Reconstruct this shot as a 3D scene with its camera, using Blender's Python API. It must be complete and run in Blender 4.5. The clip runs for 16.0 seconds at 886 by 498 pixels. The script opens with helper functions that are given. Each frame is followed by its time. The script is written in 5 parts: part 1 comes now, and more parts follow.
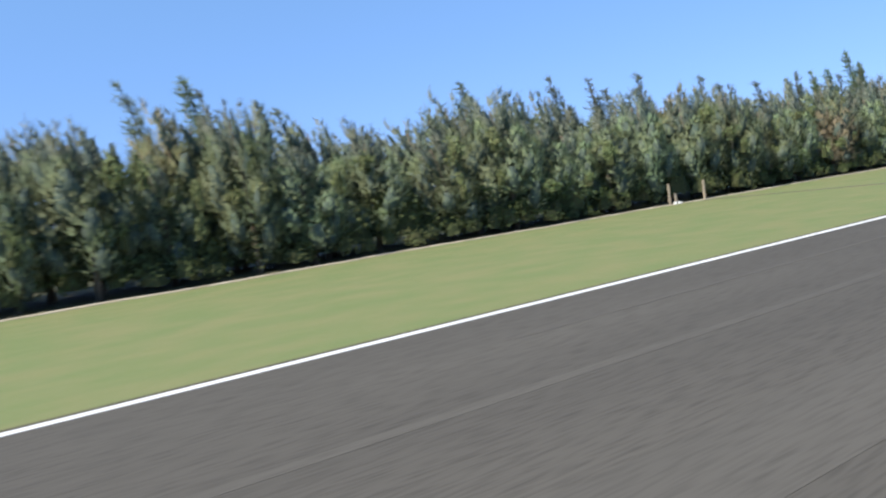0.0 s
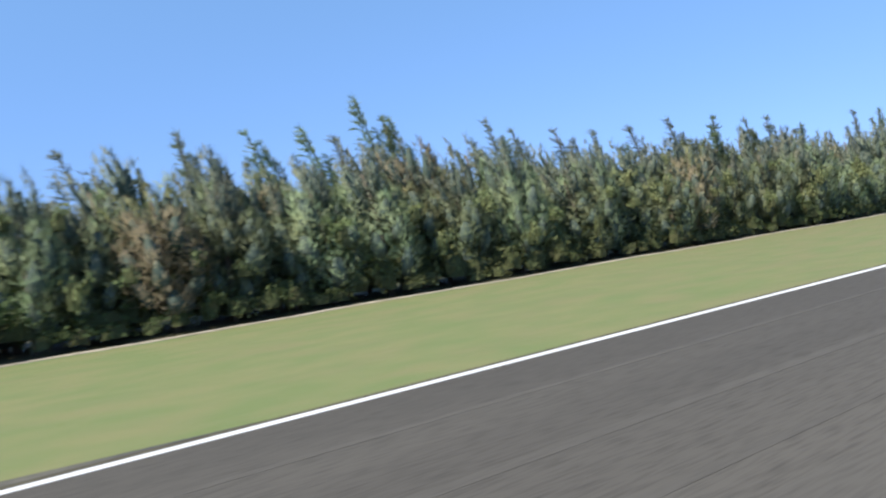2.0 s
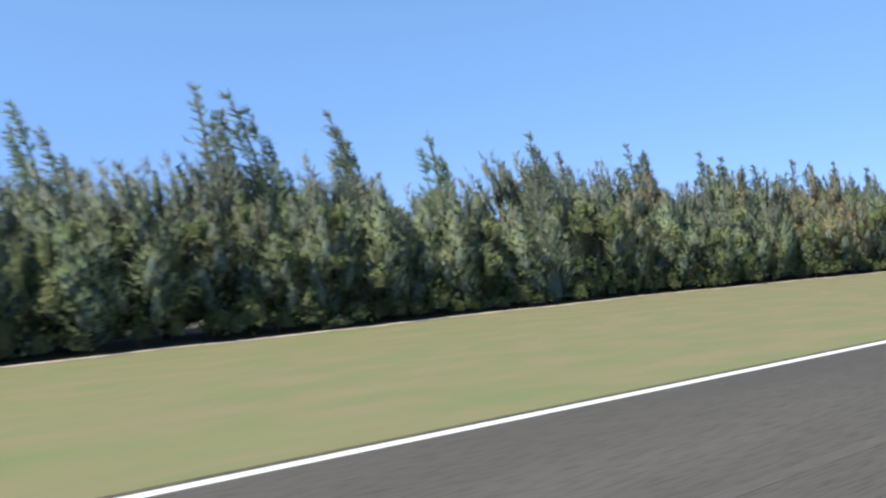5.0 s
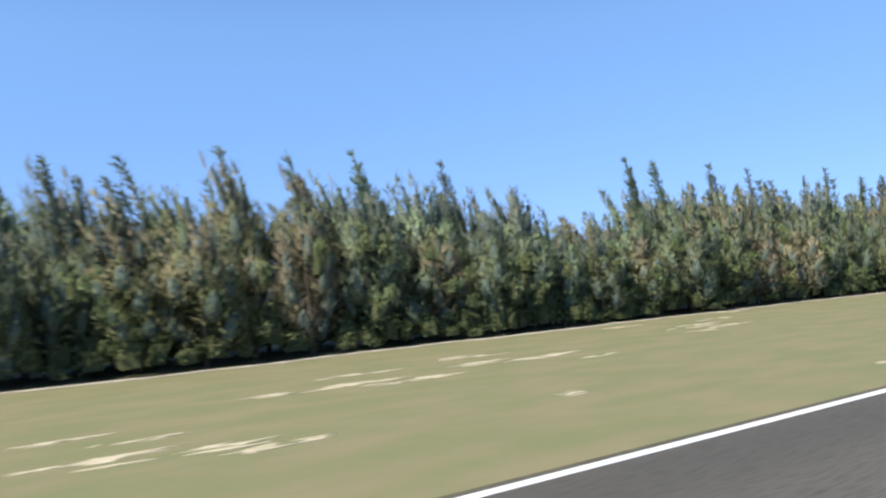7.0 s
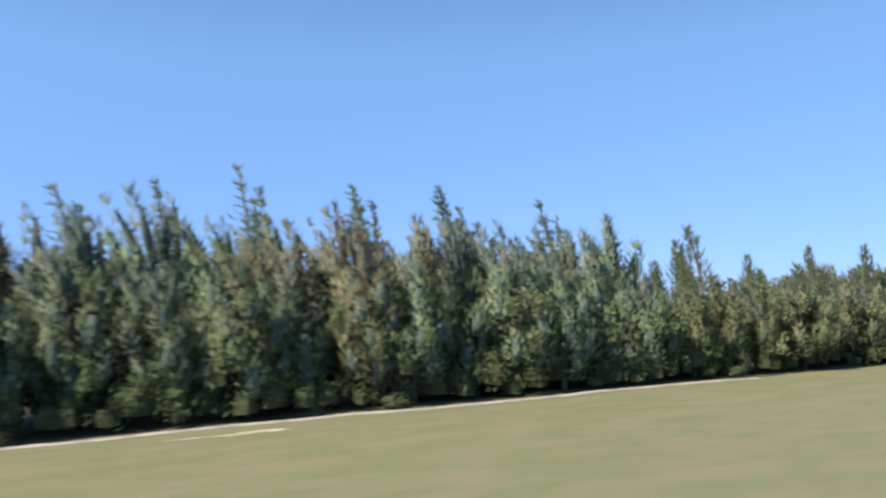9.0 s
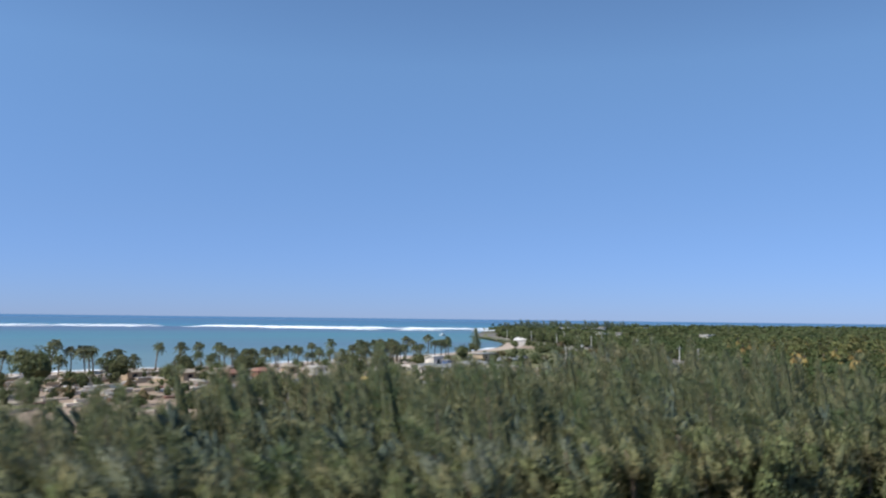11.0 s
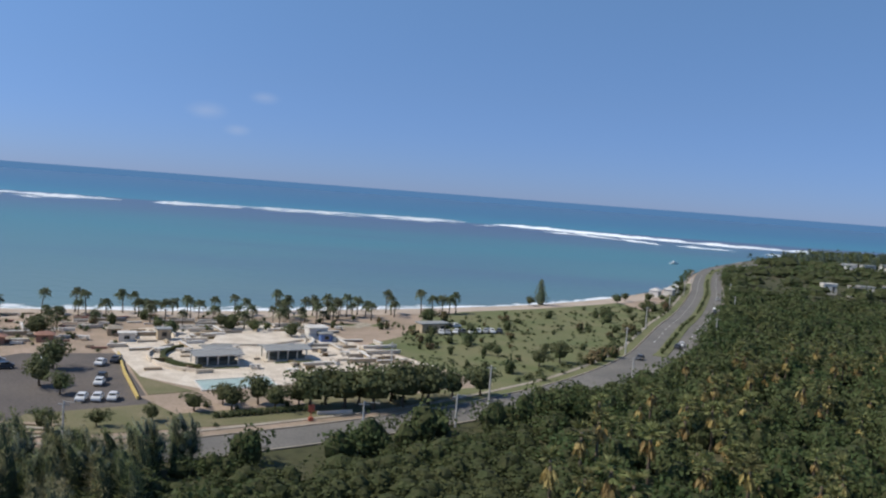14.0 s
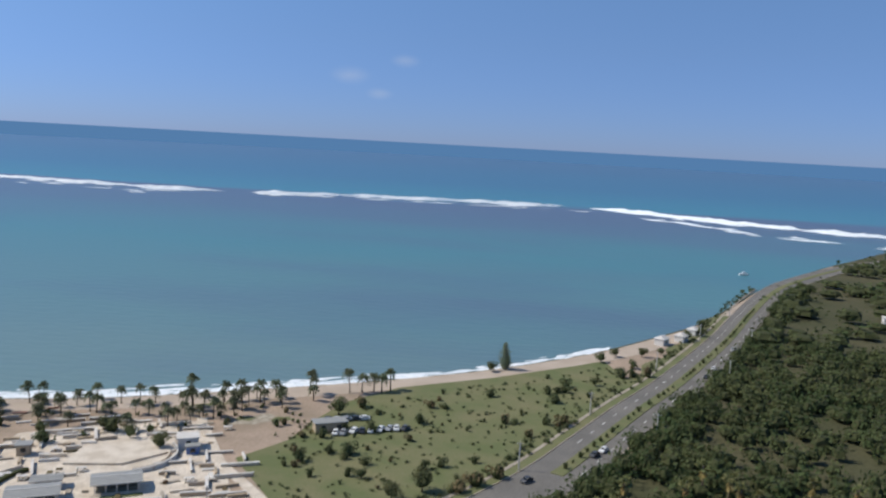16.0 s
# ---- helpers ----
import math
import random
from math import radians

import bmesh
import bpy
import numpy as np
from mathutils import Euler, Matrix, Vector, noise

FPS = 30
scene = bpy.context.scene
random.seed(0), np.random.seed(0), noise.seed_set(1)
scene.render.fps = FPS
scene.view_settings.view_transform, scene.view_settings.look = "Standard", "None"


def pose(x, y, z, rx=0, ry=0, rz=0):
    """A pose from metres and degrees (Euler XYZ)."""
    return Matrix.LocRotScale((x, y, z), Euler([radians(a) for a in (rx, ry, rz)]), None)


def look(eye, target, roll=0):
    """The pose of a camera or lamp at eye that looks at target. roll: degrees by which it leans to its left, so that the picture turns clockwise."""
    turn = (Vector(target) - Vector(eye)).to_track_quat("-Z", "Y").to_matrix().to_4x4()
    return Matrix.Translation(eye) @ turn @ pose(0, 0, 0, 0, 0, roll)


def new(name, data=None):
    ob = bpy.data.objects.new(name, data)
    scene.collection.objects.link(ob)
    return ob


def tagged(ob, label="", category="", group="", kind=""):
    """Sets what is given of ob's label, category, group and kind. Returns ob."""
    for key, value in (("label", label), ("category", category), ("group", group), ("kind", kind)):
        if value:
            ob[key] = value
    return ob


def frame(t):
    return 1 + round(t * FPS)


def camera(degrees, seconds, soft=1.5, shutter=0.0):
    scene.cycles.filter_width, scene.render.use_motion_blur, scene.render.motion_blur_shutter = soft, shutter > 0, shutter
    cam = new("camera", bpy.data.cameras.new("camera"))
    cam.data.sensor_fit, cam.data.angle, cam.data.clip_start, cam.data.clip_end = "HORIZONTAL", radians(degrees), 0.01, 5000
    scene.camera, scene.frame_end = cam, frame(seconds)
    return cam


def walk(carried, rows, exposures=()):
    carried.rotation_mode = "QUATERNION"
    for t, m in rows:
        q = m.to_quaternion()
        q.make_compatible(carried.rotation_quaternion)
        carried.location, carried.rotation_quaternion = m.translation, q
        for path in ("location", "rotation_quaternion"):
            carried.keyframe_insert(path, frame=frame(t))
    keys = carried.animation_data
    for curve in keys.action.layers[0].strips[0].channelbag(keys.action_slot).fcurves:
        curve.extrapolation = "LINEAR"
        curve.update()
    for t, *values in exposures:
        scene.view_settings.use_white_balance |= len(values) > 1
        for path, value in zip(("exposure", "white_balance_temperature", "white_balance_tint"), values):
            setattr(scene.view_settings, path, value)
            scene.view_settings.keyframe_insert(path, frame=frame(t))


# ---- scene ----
# ---- camera ----
cam = camera(57.0, 16.0, soft=2.2, shutter=0.2)


def fly(t, x, y, z, yaw, pitch, roll):
    """A camera row: place, heading to the left of +y, tilt and lean."""
    a, b = radians(yaw), radians(pitch)
    ahead = Vector((-math.sin(a) * math.cos(b), math.cos(a) * math.cos(b), math.sin(b)))
    eye = Vector((x, y, z))
    return t, look(eye, eye + ahead, roll)


PATH = [fly(*r) for r in (
    (0.0, 0.00, 0.00, 3.02, -36.03, -3.96, -7.20),
    (0.5, 15.67, 0.22, 3.02, -36.38, -2.18, -6.89),
    (1.0, 31.37, 0.44, 3.02, -36.02, 0.11, -3.96),
    (1.5, 47.16, 0.68, 3.02, -34.92, -0.80, -3.90),
    (2.0, 62.71, 0.94, 3.02, -37.39, -0.80, -7.00),
    (2.5, 78.15, 1.24, 3.02, -38.08, 1.02, -4.87),
    (3.0, 93.35, 1.57, 3.02, -37.83, 3.54, -2.97),
    (3.5, 108.43, 1.92, 3.02, -37.91, 1.45, -2.03),
    (4.0, 123.58, 2.29, 3.02, -37.77, 0.87, -2.16),
    (5.2, 162.60, 2.50, 3.22, -36.60, 1.20, -3.20),
    (6.5, 205.73, 2.75, 3.61, -35.52, 1.56, -4.13),
    (7.0, 223.05, 3.53, 3.73, -35.70, 2.26, -3.47),
    (7.5, 240.61, 4.33, 3.89, -35.22, 2.80, -2.86),
    (8.0, 258.37, 5.13, 4.03, -34.77, 4.29, -3.24),
    (9.2, 301.60, 6.30, 5.20, -31.50, 4.20, -1.40),
    (10.5, 348.71, 6.71, 8.60, -28.00, 3.45, 0.58),
    (11.0, 367.88, 6.46, 11.77, -27.77, 4.91, 0.69),
    (11.5, 387.05, 6.22, 15.36, -20.44, 1.68, 2.41),
    (12.0, 406.23, 5.98, 19.09, -15.16, -0.76, 1.61),
    (12.5, 425.40, 5.78, 22.96, -12.24, -1.50, 2.67),
    (13.0, 444.48, 5.64, 26.87, -11.04, -2.54, 2.52),
    (13.5, 463.44, 5.72, 30.65, -8.16, -2.52, 4.09),
    (14.0, 482.48, 6.03, 34.14, -1.35, -3.88, 4.30),
    (14.5, 501.45, 6.46, 38.06, 4.99, -6.12, 4.78),
    (15.0, 520.22, 6.71, 42.26, 9.32, -6.65, 4.81),
    (15.2, 526.60, 9.00, 44.90, 10.20, -7.20, 3.90),
    (15.5, 530.60, 17.00, 51.90, 9.60, -8.00, 2.60),
    (16.0, 536.60, 26.20, 67.80, 8.30, -7.30, 3.10),
)]
walk(cam, PATH, exposures=[(0, 0.62), (8.2, 0.70), (10.3, 0.34), (11.0, 0.10), (12.0, -0.14), (13.5, -0.25), (16.0, -0.25)])

# ---- light ----
SUN = Vector((-0.87, -0.10, 0.92)).normalized()
lamp = bpy.data.lights.new("sun", "SUN")
lamp.energy, lamp.angle, lamp.color = 4.6, radians(0.6), (1.0, 0.94, 0.84)
new("sun", lamp).matrix_world = look(SUN * 300, (0, 0, 0))
world = bpy.data.worlds.new("sky")
scene.world = world
world.use_nodes = True
wt = world.node_tree
wt.nodes.clear()
w_out = wt.nodes.new("ShaderNodeOutputWorld")
w_sky = wt.nodes.new("ShaderNodeTexSky")
w_sky.sky_type, w_sky.sun_disc = "NISHITA", False
w_sky.sun_elevation, w_sky.sun_rotation = math.asin(SUN.z), math.atan2(SUN.x, SUN.y)
w_sky.altitude, w_sky.air_density, w_sky.dust_density, w_sky.ozone_density = 2500, 1.0, 0.0, 5.0
w_bg = wt.nodes.new("ShaderNodeBackground")
w_bg.inputs["Strength"].default_value = 0.148
w_sea = wt.nodes.new("ShaderNodeBackground")
w_sea.inputs["Color"].default_value = (0.098, 0.225, 0.44, 1)
w_sea.inputs["Strength"].default_value = 1.08
w_co = wt.nodes.new("ShaderNodeTexCoord")
w_sep = wt.nodes.new("ShaderNodeSeparateXYZ")
w_low = wt.nodes.new("ShaderNodeMath")
w_low.operation = "LESS_THAN"
w_low.inputs[1].default_value = 0.0
w_mix = wt.nodes.new("ShaderNodeMixShader")
wt.links.new(w_co.outputs["Generated"], w_sep.inputs[0])
wt.links.new(w_sep.outputs["Z"], w_low.inputs[0])
wt.links.new(w_low.outputs[0], w_mix.inputs[0])
w_tint = wt.nodes.new("ShaderNodeMixRGB")
w_tint.blend_type, w_tint.inputs[0].default_value = "MULTIPLY", 1.0
w_ramp = wt.nodes.new("ShaderNodeValToRGB")
w_el = w_ramp.color_ramp.elements
w_el[0].position, w_el[0].color = 0.0, (0.305, 0.385, 0.69, 1)
w_el[1].position, w_el[1].color = 0.30, (1.03, 1.10, 1.09, 1)
w_m = w_el.new(0.12)
w_m.color = (0.62, 0.665, 0.80, 1)
wt.links.new(w_sep.outputs["Z"], w_ramp.inputs[0])
wt.links.new(w_ramp.outputs[0], w_tint.inputs["Color2"])
wt.links.new(w_sky.outputs[0], w_tint.inputs["Color1"])
w_away = wt.nodes.new("ShaderNodeMapRange")
w_away.inputs[1].default_value, w_away.inputs[2].default_value = -1.0, 1.0
w_away.inputs[3].default_value, w_away.inputs[4].default_value = 1.15, 0.83
wt.links.new(w_sep.outputs["X"], w_away.inputs[0])
w_side = wt.nodes.new("ShaderNodeVectorMath")
w_side.operation = "SCALE"
wt.links.new(w_tint.outputs[0], w_side.inputs[0])
wt.links.new(w_away.outputs[0], w_side.inputs["Scale"])
w_sky_colour = w_side.outputs[0]
w_map = wt.nodes.new("ShaderNodeMapping")
w_map.inputs["Scale"].default_value = (14, 14, 55)
wt.links.new(w_co.outputs["Generated"], w_map.inputs[0])
w_noise = wt.nodes.new("ShaderNodeTexNoise")
w_noise.inputs["Scale"].default_value, w_noise.inputs["Detail"].default_value = 1.0, 5
wt.links.new(w_map.outputs[0], w_noise.inputs["Vector"])
for way, size in (((-0.263, 0.962, 0.076), 0.030), ((-0.229, 0.972, 0.056), 0.020), ((-0.199, 0.975, 0.096), 0.022)):
    far = wt.nodes.new("ShaderNodeVectorMath")
    far.operation = "DISTANCE"
    flat = wt.nodes.new("ShaderNodeVectorMath")
    flat.operation = "MULTIPLY"
    flat.inputs[1].default_value = (1, 1, 2.2)
    wt.links.new(w_co.outputs["Generated"], flat.inputs[0])
    wt.links.new(flat.outputs[0], far.inputs[0])
    far.inputs[1].default_value = (way[0], way[1], way[2] * 2.2)
    near_by = wt.nodes.new("ShaderNodeMapRange")
    near_by.interpolation_type = "SMOOTHSTEP"
    near_by.inputs[1].default_value, near_by.inputs[2].default_value = 0.0, size
    near_by.inputs[3].default_value, near_by.inputs[4].default_value = 0.38, 0.0
    wt.links.new(far.outputs["Value"], near_by.inputs[0])
    wisp = wt.nodes.new("ShaderNodeMath")
    wisp.operation = "MULTIPLY"
    wt.links.new(near_by.outputs[0], wisp.inputs[0])
    wt.links.new(w_noise.outputs["Fac"], wisp.inputs[1])
    mixed = wt.nodes.new("ShaderNodeMixRGB")
    mixed.inputs["Color2"].default_value = (4.6, 4.9, 5.6, 1)
    wt.links.new(wisp.outputs[0], mixed.inputs[0])
    wt.links.new(w_sky_colour, mixed.inputs["Color1"])
    w_sky_colour = mixed.outputs[0]
wt.links.new(w_sky_colour, w_bg.inputs["Color"])
wt.links.new(w_bg.outputs[0], w_mix.inputs[1])
wt.links.new(w_sea.outputs[0], w_mix.inputs[2])
wt.links.new(w_mix.outputs[0], w_out.inputs["Surface"])


# ---- materials ----
def material(name, c1, c2, scale=1.0, rough=0.85, bump=0.0, fine=12.0, c3=None, stretch=(1, 1, 1), patch=0.5,
             metal=0.0, vary=0.0, leaf=0.0, island=0.0):
    """Two tones in large patches, a third in fine grain, relief; vary and island shift single things and pieces."""
    m = bpy.data.materials.new(name)
    m.use_nodes = True
    nt = m.node_tree
    n, l = nt.nodes, nt.links
    bsdf = n["Principled BSDF"]
    bsdf.inputs["Roughness"].default_value = rough
    bsdf.inputs["Metallic"].default_value = metal
    bsdf.inputs["Specular IOR Level"].default_value = 0.5 if rough < 0.8 else 0.2
    co = n.new("ShaderNodeTexCoord")
    mp = n.new("ShaderNodeMapping")
    mp.inputs["Scale"].default_value = stretch
    geo = n.new("ShaderNodeNewGeometry")
    l.new(geo.outputs["Position"] if not leaf else co.outputs["Object"], mp.inputs[0])
    big = n.new("ShaderNodeTexNoise")
    big.inputs["Scale"].default_value, big.inputs["Detail"].default_value = scale, 5
    small = n.new("ShaderNodeTexNoise")
    small.inputs["Scale"].default_value, small.inputs["Detail"].default_value = scale * fine, 3
    l.new(mp.outputs[0], big.inputs["Vector"])
    l.new(mp.outputs[0], small.inputs["Vector"])
    ramp = n.new("ShaderNodeValToRGB")
    ramp.color_ramp.elements[0].position, ramp.color_ramp.elements[1].position = patch - 0.14, patch + 0.14
    ramp.color_ramp.elements[0].color, ramp.color_ramp.elements[1].color = (*c1, 1), (*c2, 1)
    l.new(big.outputs["Fac"], ramp.inputs[0])
    mix = n.new("ShaderNodeMixRGB")
    mix.inputs["Color2"].default_value = (*(c3 or [v * 0.6 for v in c1]), 1)
    sr = n.new("ShaderNodeMapRange")
    sr.inputs[1].default_value, sr.inputs[2].default_value, sr.inputs[4].default_value = 0.45, 0.75, 0.7
    l.new(small.outputs["Fac"], sr.inputs[0])
    l.new(sr.outputs[0], mix.inputs[0])
    l.new(ramp.outputs[0], mix.inputs["Color1"])
    colour = mix.outputs[0]
    if vary or island:
        hsv = n.new("ShaderNodeHueSaturation")
        add = n.new("ShaderNodeMath")
        add.operation = "MULTIPLY_ADD"
        info = n.new("ShaderNodeObjectInfo")
        l.new(info.outputs["Random"], add.inputs[0])
        add.inputs[1].default_value, add.inputs[2].default_value = vary, 1 - vary / 2 - island / 2
        add2 = n.new("ShaderNodeMath")
        add2.operation = "MULTIPLY_ADD"
        l.new(geo.outputs["Random Per Island"], add2.inputs[0])
        add2.inputs[1].default_value = island
        l.new(add.outputs[0], add2.inputs[2])
        l.new(add2.outputs[0], hsv.inputs["Value"])
        hue = n.new("ShaderNodeMapRange")
        hue.inputs[3].default_value, hue.inputs[4].default_value = 0.485, 0.515
        l.new(info.outputs["Random"], hue.inputs[0])
        l.new(hue.outputs[0], hsv.inputs["Hue"])
        l.new(colour, hsv.inputs["Color"])
        colour = hsv.outputs[0]
    l.new(colour, bsdf.inputs["Base Color"])
    if bump:
        bn = n.new("ShaderNodeBump")
        bn.inputs["Strength"].default_value, bn.inputs["Distance"].default_value = 0.6, bump
        l.new(small.outputs["Fac"], bn.inputs["Height"])
        l.new(bn.outputs[0], bsdf.inputs["Normal"])
    if leaf:
        bsdf.inputs["Specular IOR Level"].default_value = 0.25
        tr = n.new("ShaderNodeBsdfTranslucent")
        l.new(colour, tr.inputs["Color"])
        ms = n.new("ShaderNodeMixShader")
        ms.inputs[0].default_value = leaf
        l.new(bsdf.outputs[0], ms.inputs[1])
        l.new(tr.outputs[0], ms.inputs[2])
        l.new(ms.outputs[0], n["Material Output"].inputs["Surface"])
    return m


def plain(name, c, rough=0.6, metal=0.0):
    return material(name, c, [v * 0.88 for v in c], scale=1.5, rough=rough, metal=metal, fine=9)


M_ASPHALT = material("runway_asphalt", (0.084, 0.077, 0.064), (0.106, 0.097, 0.080), scale=0.25, rough=0.9, bump=0.01,
                     fine=60, stretch=(0.12, 1, 1))
M_STREAK = material("worn_asphalt", (0.110, 0.101, 0.084), (0.098, 0.090, 0.075), scale=0.5, rough=0.9, fine=30, stretch=(0.1, 1, 1))
M_PATCH = material("side_asphalt", (0.085, 0.082, 0.070), (0.135, 0.125, 0.098), scale=0.6, rough=0.95, bump=0.02, fine=15)
M_WHITE = material("runway_paint", (0.80, 0.79, 0.74), (0.70, 0.69, 0.64), scale=0.8, rough=0.7, fine=25, c3=(0.5, 0.49, 0.46))
M_GRASS = material("mown_grass", (0.158, 0.198, 0.078), (0.208, 0.210, 0.095), scale=0.55, rough=0.95, bump=0.06, fine=34,
                   c3=(0.17, 0.20, 0.06), stretch=(0.7, 1, 1))


def dry_out(m, c1, c2, x0, x1):
    """Let the grass turn to dry tones along the strip, with a ragged change."""
    nt = m.node_tree
    n, l = nt.nodes, nt.links
    bsdf = n["Principled BSDF"]
    green = bsdf.inputs["Base Color"].links[0].from_socket
    geo = n.new("ShaderNodeNewGeometry")
    mp = n.new("ShaderNodeMapping")
    mp.inputs["Scale"].default_value = (0.5, 1, 1)
    l.new(geo.outputs["Position"], mp.inputs[0])
    big = n.new("ShaderNodeTexNoise")
    big.inputs["Scale"].default_value, big.inputs["Detail"].default_value = 0.55, 7
    l.new(mp.outputs[0], big.inputs["Vector"])
    sep = n.new("ShaderNodeSeparateXYZ")
    l.new(geo.outputs["Position"], sep.inputs[0])
    add = n.new("ShaderNodeMath")
    add.operation, add.inputs[1].default_value = "MULTIPLY_ADD", 260.0
    l.new(big.outputs["Fac"], add.inputs[0])
    l.new(sep.outputs["X"], add.inputs[2])
    fac = n.new("ShaderNodeMapRange")
    fac.inputs[1].default_value, fac.inputs[2].default_value, fac.inputs[4].default_value = x0 + 130, x1 + 130, 0.92
    l.new(add.outputs[0], fac.inputs[0])
    ramp = n.new("ShaderNodeValToRGB")
    ramp.color_ramp.elements[0].position, ramp.color_ramp.elements[1].position = 0.38, 0.62
    ramp.color_ramp.elements[0].color, ramp.color_ramp.elements[1].color = (*c1, 1), (*c2, 1)
    l.new(big.outputs["Fac"], ramp.inputs[0])
    mix = n.new("ShaderNodeMixRGB")
    l.new(fac.outputs[0], mix.inputs[0])
    l.new(green, mix.inputs["Color1"])
    l.new(ramp.outputs[0], mix.inputs["Color2"])
    l.new(mix.outputs[0], bsdf.inputs["Base Color"])


dry_out(M_GRASS, (0.177, 0.174, 0.082), (0.221, 0.190, 0.101), 70, 215)
M_DIRT = material("brown_dirt", (0.205, 0.165, 0.110), (0.165, 0.140, 0.092), scale=0.15, rough=0.95, bump=0.04, fine=30)
M_SANDP = material("bare_sand", (0.58, 0.50, 0.34), (0.44, 0.37, 0.23), scale=1.2, rough=0.95, bump=0.02)
M_TRACK = material("gravel_track", (0.48, 0.42, 0.33), (0.28, 0.245, 0.18), scale=0.8, rough=0.95, bump=0.03)
M_LAND = material("forest_earth", (0.07, 0.075, 0.035), (0.11, 0.10, 0.055), scale=0.03, rough=0.95, bump=0.1, fine=25)
M_PARK = material("sandy_ground", (0.46, 0.345, 0.265), (0.32, 0.25, 0.185), scale=0.10, rough=0.95, bump=0.05, fine=14,
                  c3=(0.26, 0.21, 0.13))
M_SOIL = material("dark_soil", (0.075, 0.066, 0.042), (0.11, 0.10, 0.06), scale=1.5, rough=0.95, fine=8)
M_BEACH = material("beach_sand", (0.52, 0.43, 0.345), (0.43, 0.35, 0.275), scale=0.08, rough=0.95, fine=20, c3=(0.45, 0.36, 0.27))
M_MEADOW = material("meadow_grass", (0.140, 0.160, 0.070), (0.205, 0.190, 0.100), scale=0.09, rough=0.95, bump=0.1, fine=18,
                    c3=(0.13, 0.16, 0.06))
M_LAWN = material("worn_lawn", (0.165, 0.160, 0.082), (0.235, 0.200, 0.120), scale=0.16, rough=0.95, bump=0.08, fine=16, c3=(0.13, 0.14, 0.06))
M_PAVE = material("pale_paving", (0.77, 0.68, 0.56), (0.60, 0.51, 0.40), scale=0.3, rough=0.9, fine=12, c3=(0.40, 0.34, 0.27))
M_ROAD = material("road_asphalt", (0.172, 0.162, 0.145), (0.222, 0.206, 0.182), scale=0.1, rough=0.9, fine=30)
M_KERB = material("pale_concrete", (0.46, 0.40, 0.32), (0.34, 0.29, 0.23), scale=0.5, rough=0.9)
M_WATERPOOL = material("pool_water", (0.42, 0.54, 0.47), (0.50, 0.60, 0.52), scale=0.3, rough=0.3)
M_ROOF = material("grey_roof_sheet", (0.30, 0.30, 0.28), (0.38, 0.375, 0.345), scale=0.4, rough=0.55, fine=20, stretch=(1, 8, 1))
M_WALL = material("white_render", (0.74, 0.71, 0.66), (0.64, 0.60, 0.54), scale=0.4, rough=0.85)
M_GREYWALL = material("grey_green_render", (0.16, 0.17, 0.15), (0.12, 0.13, 0.115), scale=0.5, rough=0.85)
M_TAN = material("tan_render", (0.50, 0.40, 0.28), (0.42, 0.33, 0.23), scale=0.4, rough=0.85)
M_RED = plain("red_paint", (0.48, 0.12, 0.07))
M_REDBROWN = plain("faded_red_brown_paint", (0.36, 0.19, 0.13))
M_BLUE = plain("blue_paint", (0.12, 0.20, 0.42))
M_YELLOW = plain("yellow_paint", (0.68, 0.50, 0.16))
M_DARKGLASS = plain("dark_glass", (0.02, 0.025, 0.03), 0.15)
M_TYRE = plain("tyre_rubber", (0.025, 0.025, 0.025), 0.9)
M_CARWHITE = plain("white_car_paint", (0.80, 0.80, 0.79), 0.3)
M_CARDARK = plain("dark_car_paint", (0.05, 0.055, 0.065), 0.3)
M_CARSILVER = plain("silver_car_paint", (0.46, 0.47, 0.48), 0.3, 0.3)
M_CARRED = plain("red_car_paint", (0.42, 0.05, 0.04), 0.3)
M_POLE = plain("weathered_pole_concrete", (0.56, 0.54, 0.50), 0.85)
M_WOOD = material("weathered_wood", (0.36, 0.30, 0.22), (0.27, 0.22, 0.16), scale=3, rough=0.9, stretch=(1, 1, 0.2))
M_BARK = material("bark", (0.19, 0.15, 0.11), (0.12, 0.095, 0.07), scale=2, rough=0.95, stretch=(1, 1, 0.25), bump=0.03)
M_NEEDLE = material("casuarina_needles", (0.222, 0.292, 0.158), (0.318, 0.345, 0.200), scale=0.35, rough=0.8, fine=6,
                    c3=(0.09, 0.145, 0.10), vary=0.6, leaf=0.42, island=0.35)
M_NEEDLE2 = material("pale_casuarina_needles", (0.25, 0.30, 0.215), (0.34, 0.345, 0.26), scale=0.35, rough=0.8, fine=6,
                     c3=(0.18, 0.21, 0.14), vary=0.4, leaf=0.6, island=0.35)
M_FRONT = material("front_foliage_leaves", (0.185, 0.24, 0.095), (0.28, 0.29, 0.13), scale=0.12, rough=0.7, fine=12,
                   c3=(0.11, 0.15, 0.06), leaf=0.4, island=0.5)
M_NEEDLE3 = material("olive_casuarina_needles", (0.210, 0.255, 0.115), (0.410, 0.365, 0.215), scale=0.30, rough=0.8, fine=9,
                     c3=(0.11, 0.13, 0.055), leaf=0.5, island=0.4)
# crown cores: the shade between plumes is put into these darker needle tones
M_NEEDLESHADE = material("needle_shade_core", (0.082, 0.112, 0.088), (0.106, 0.128, 0.098), scale=1.2, rough=0.95, fine=5, bump=0.1)
M_OLIVESHADE = material("olive_shade_core", (0.095, 0.115, 0.060), (0.125, 0.130, 0.072), scale=1.2, rough=0.95, fine=5, bump=0.1)
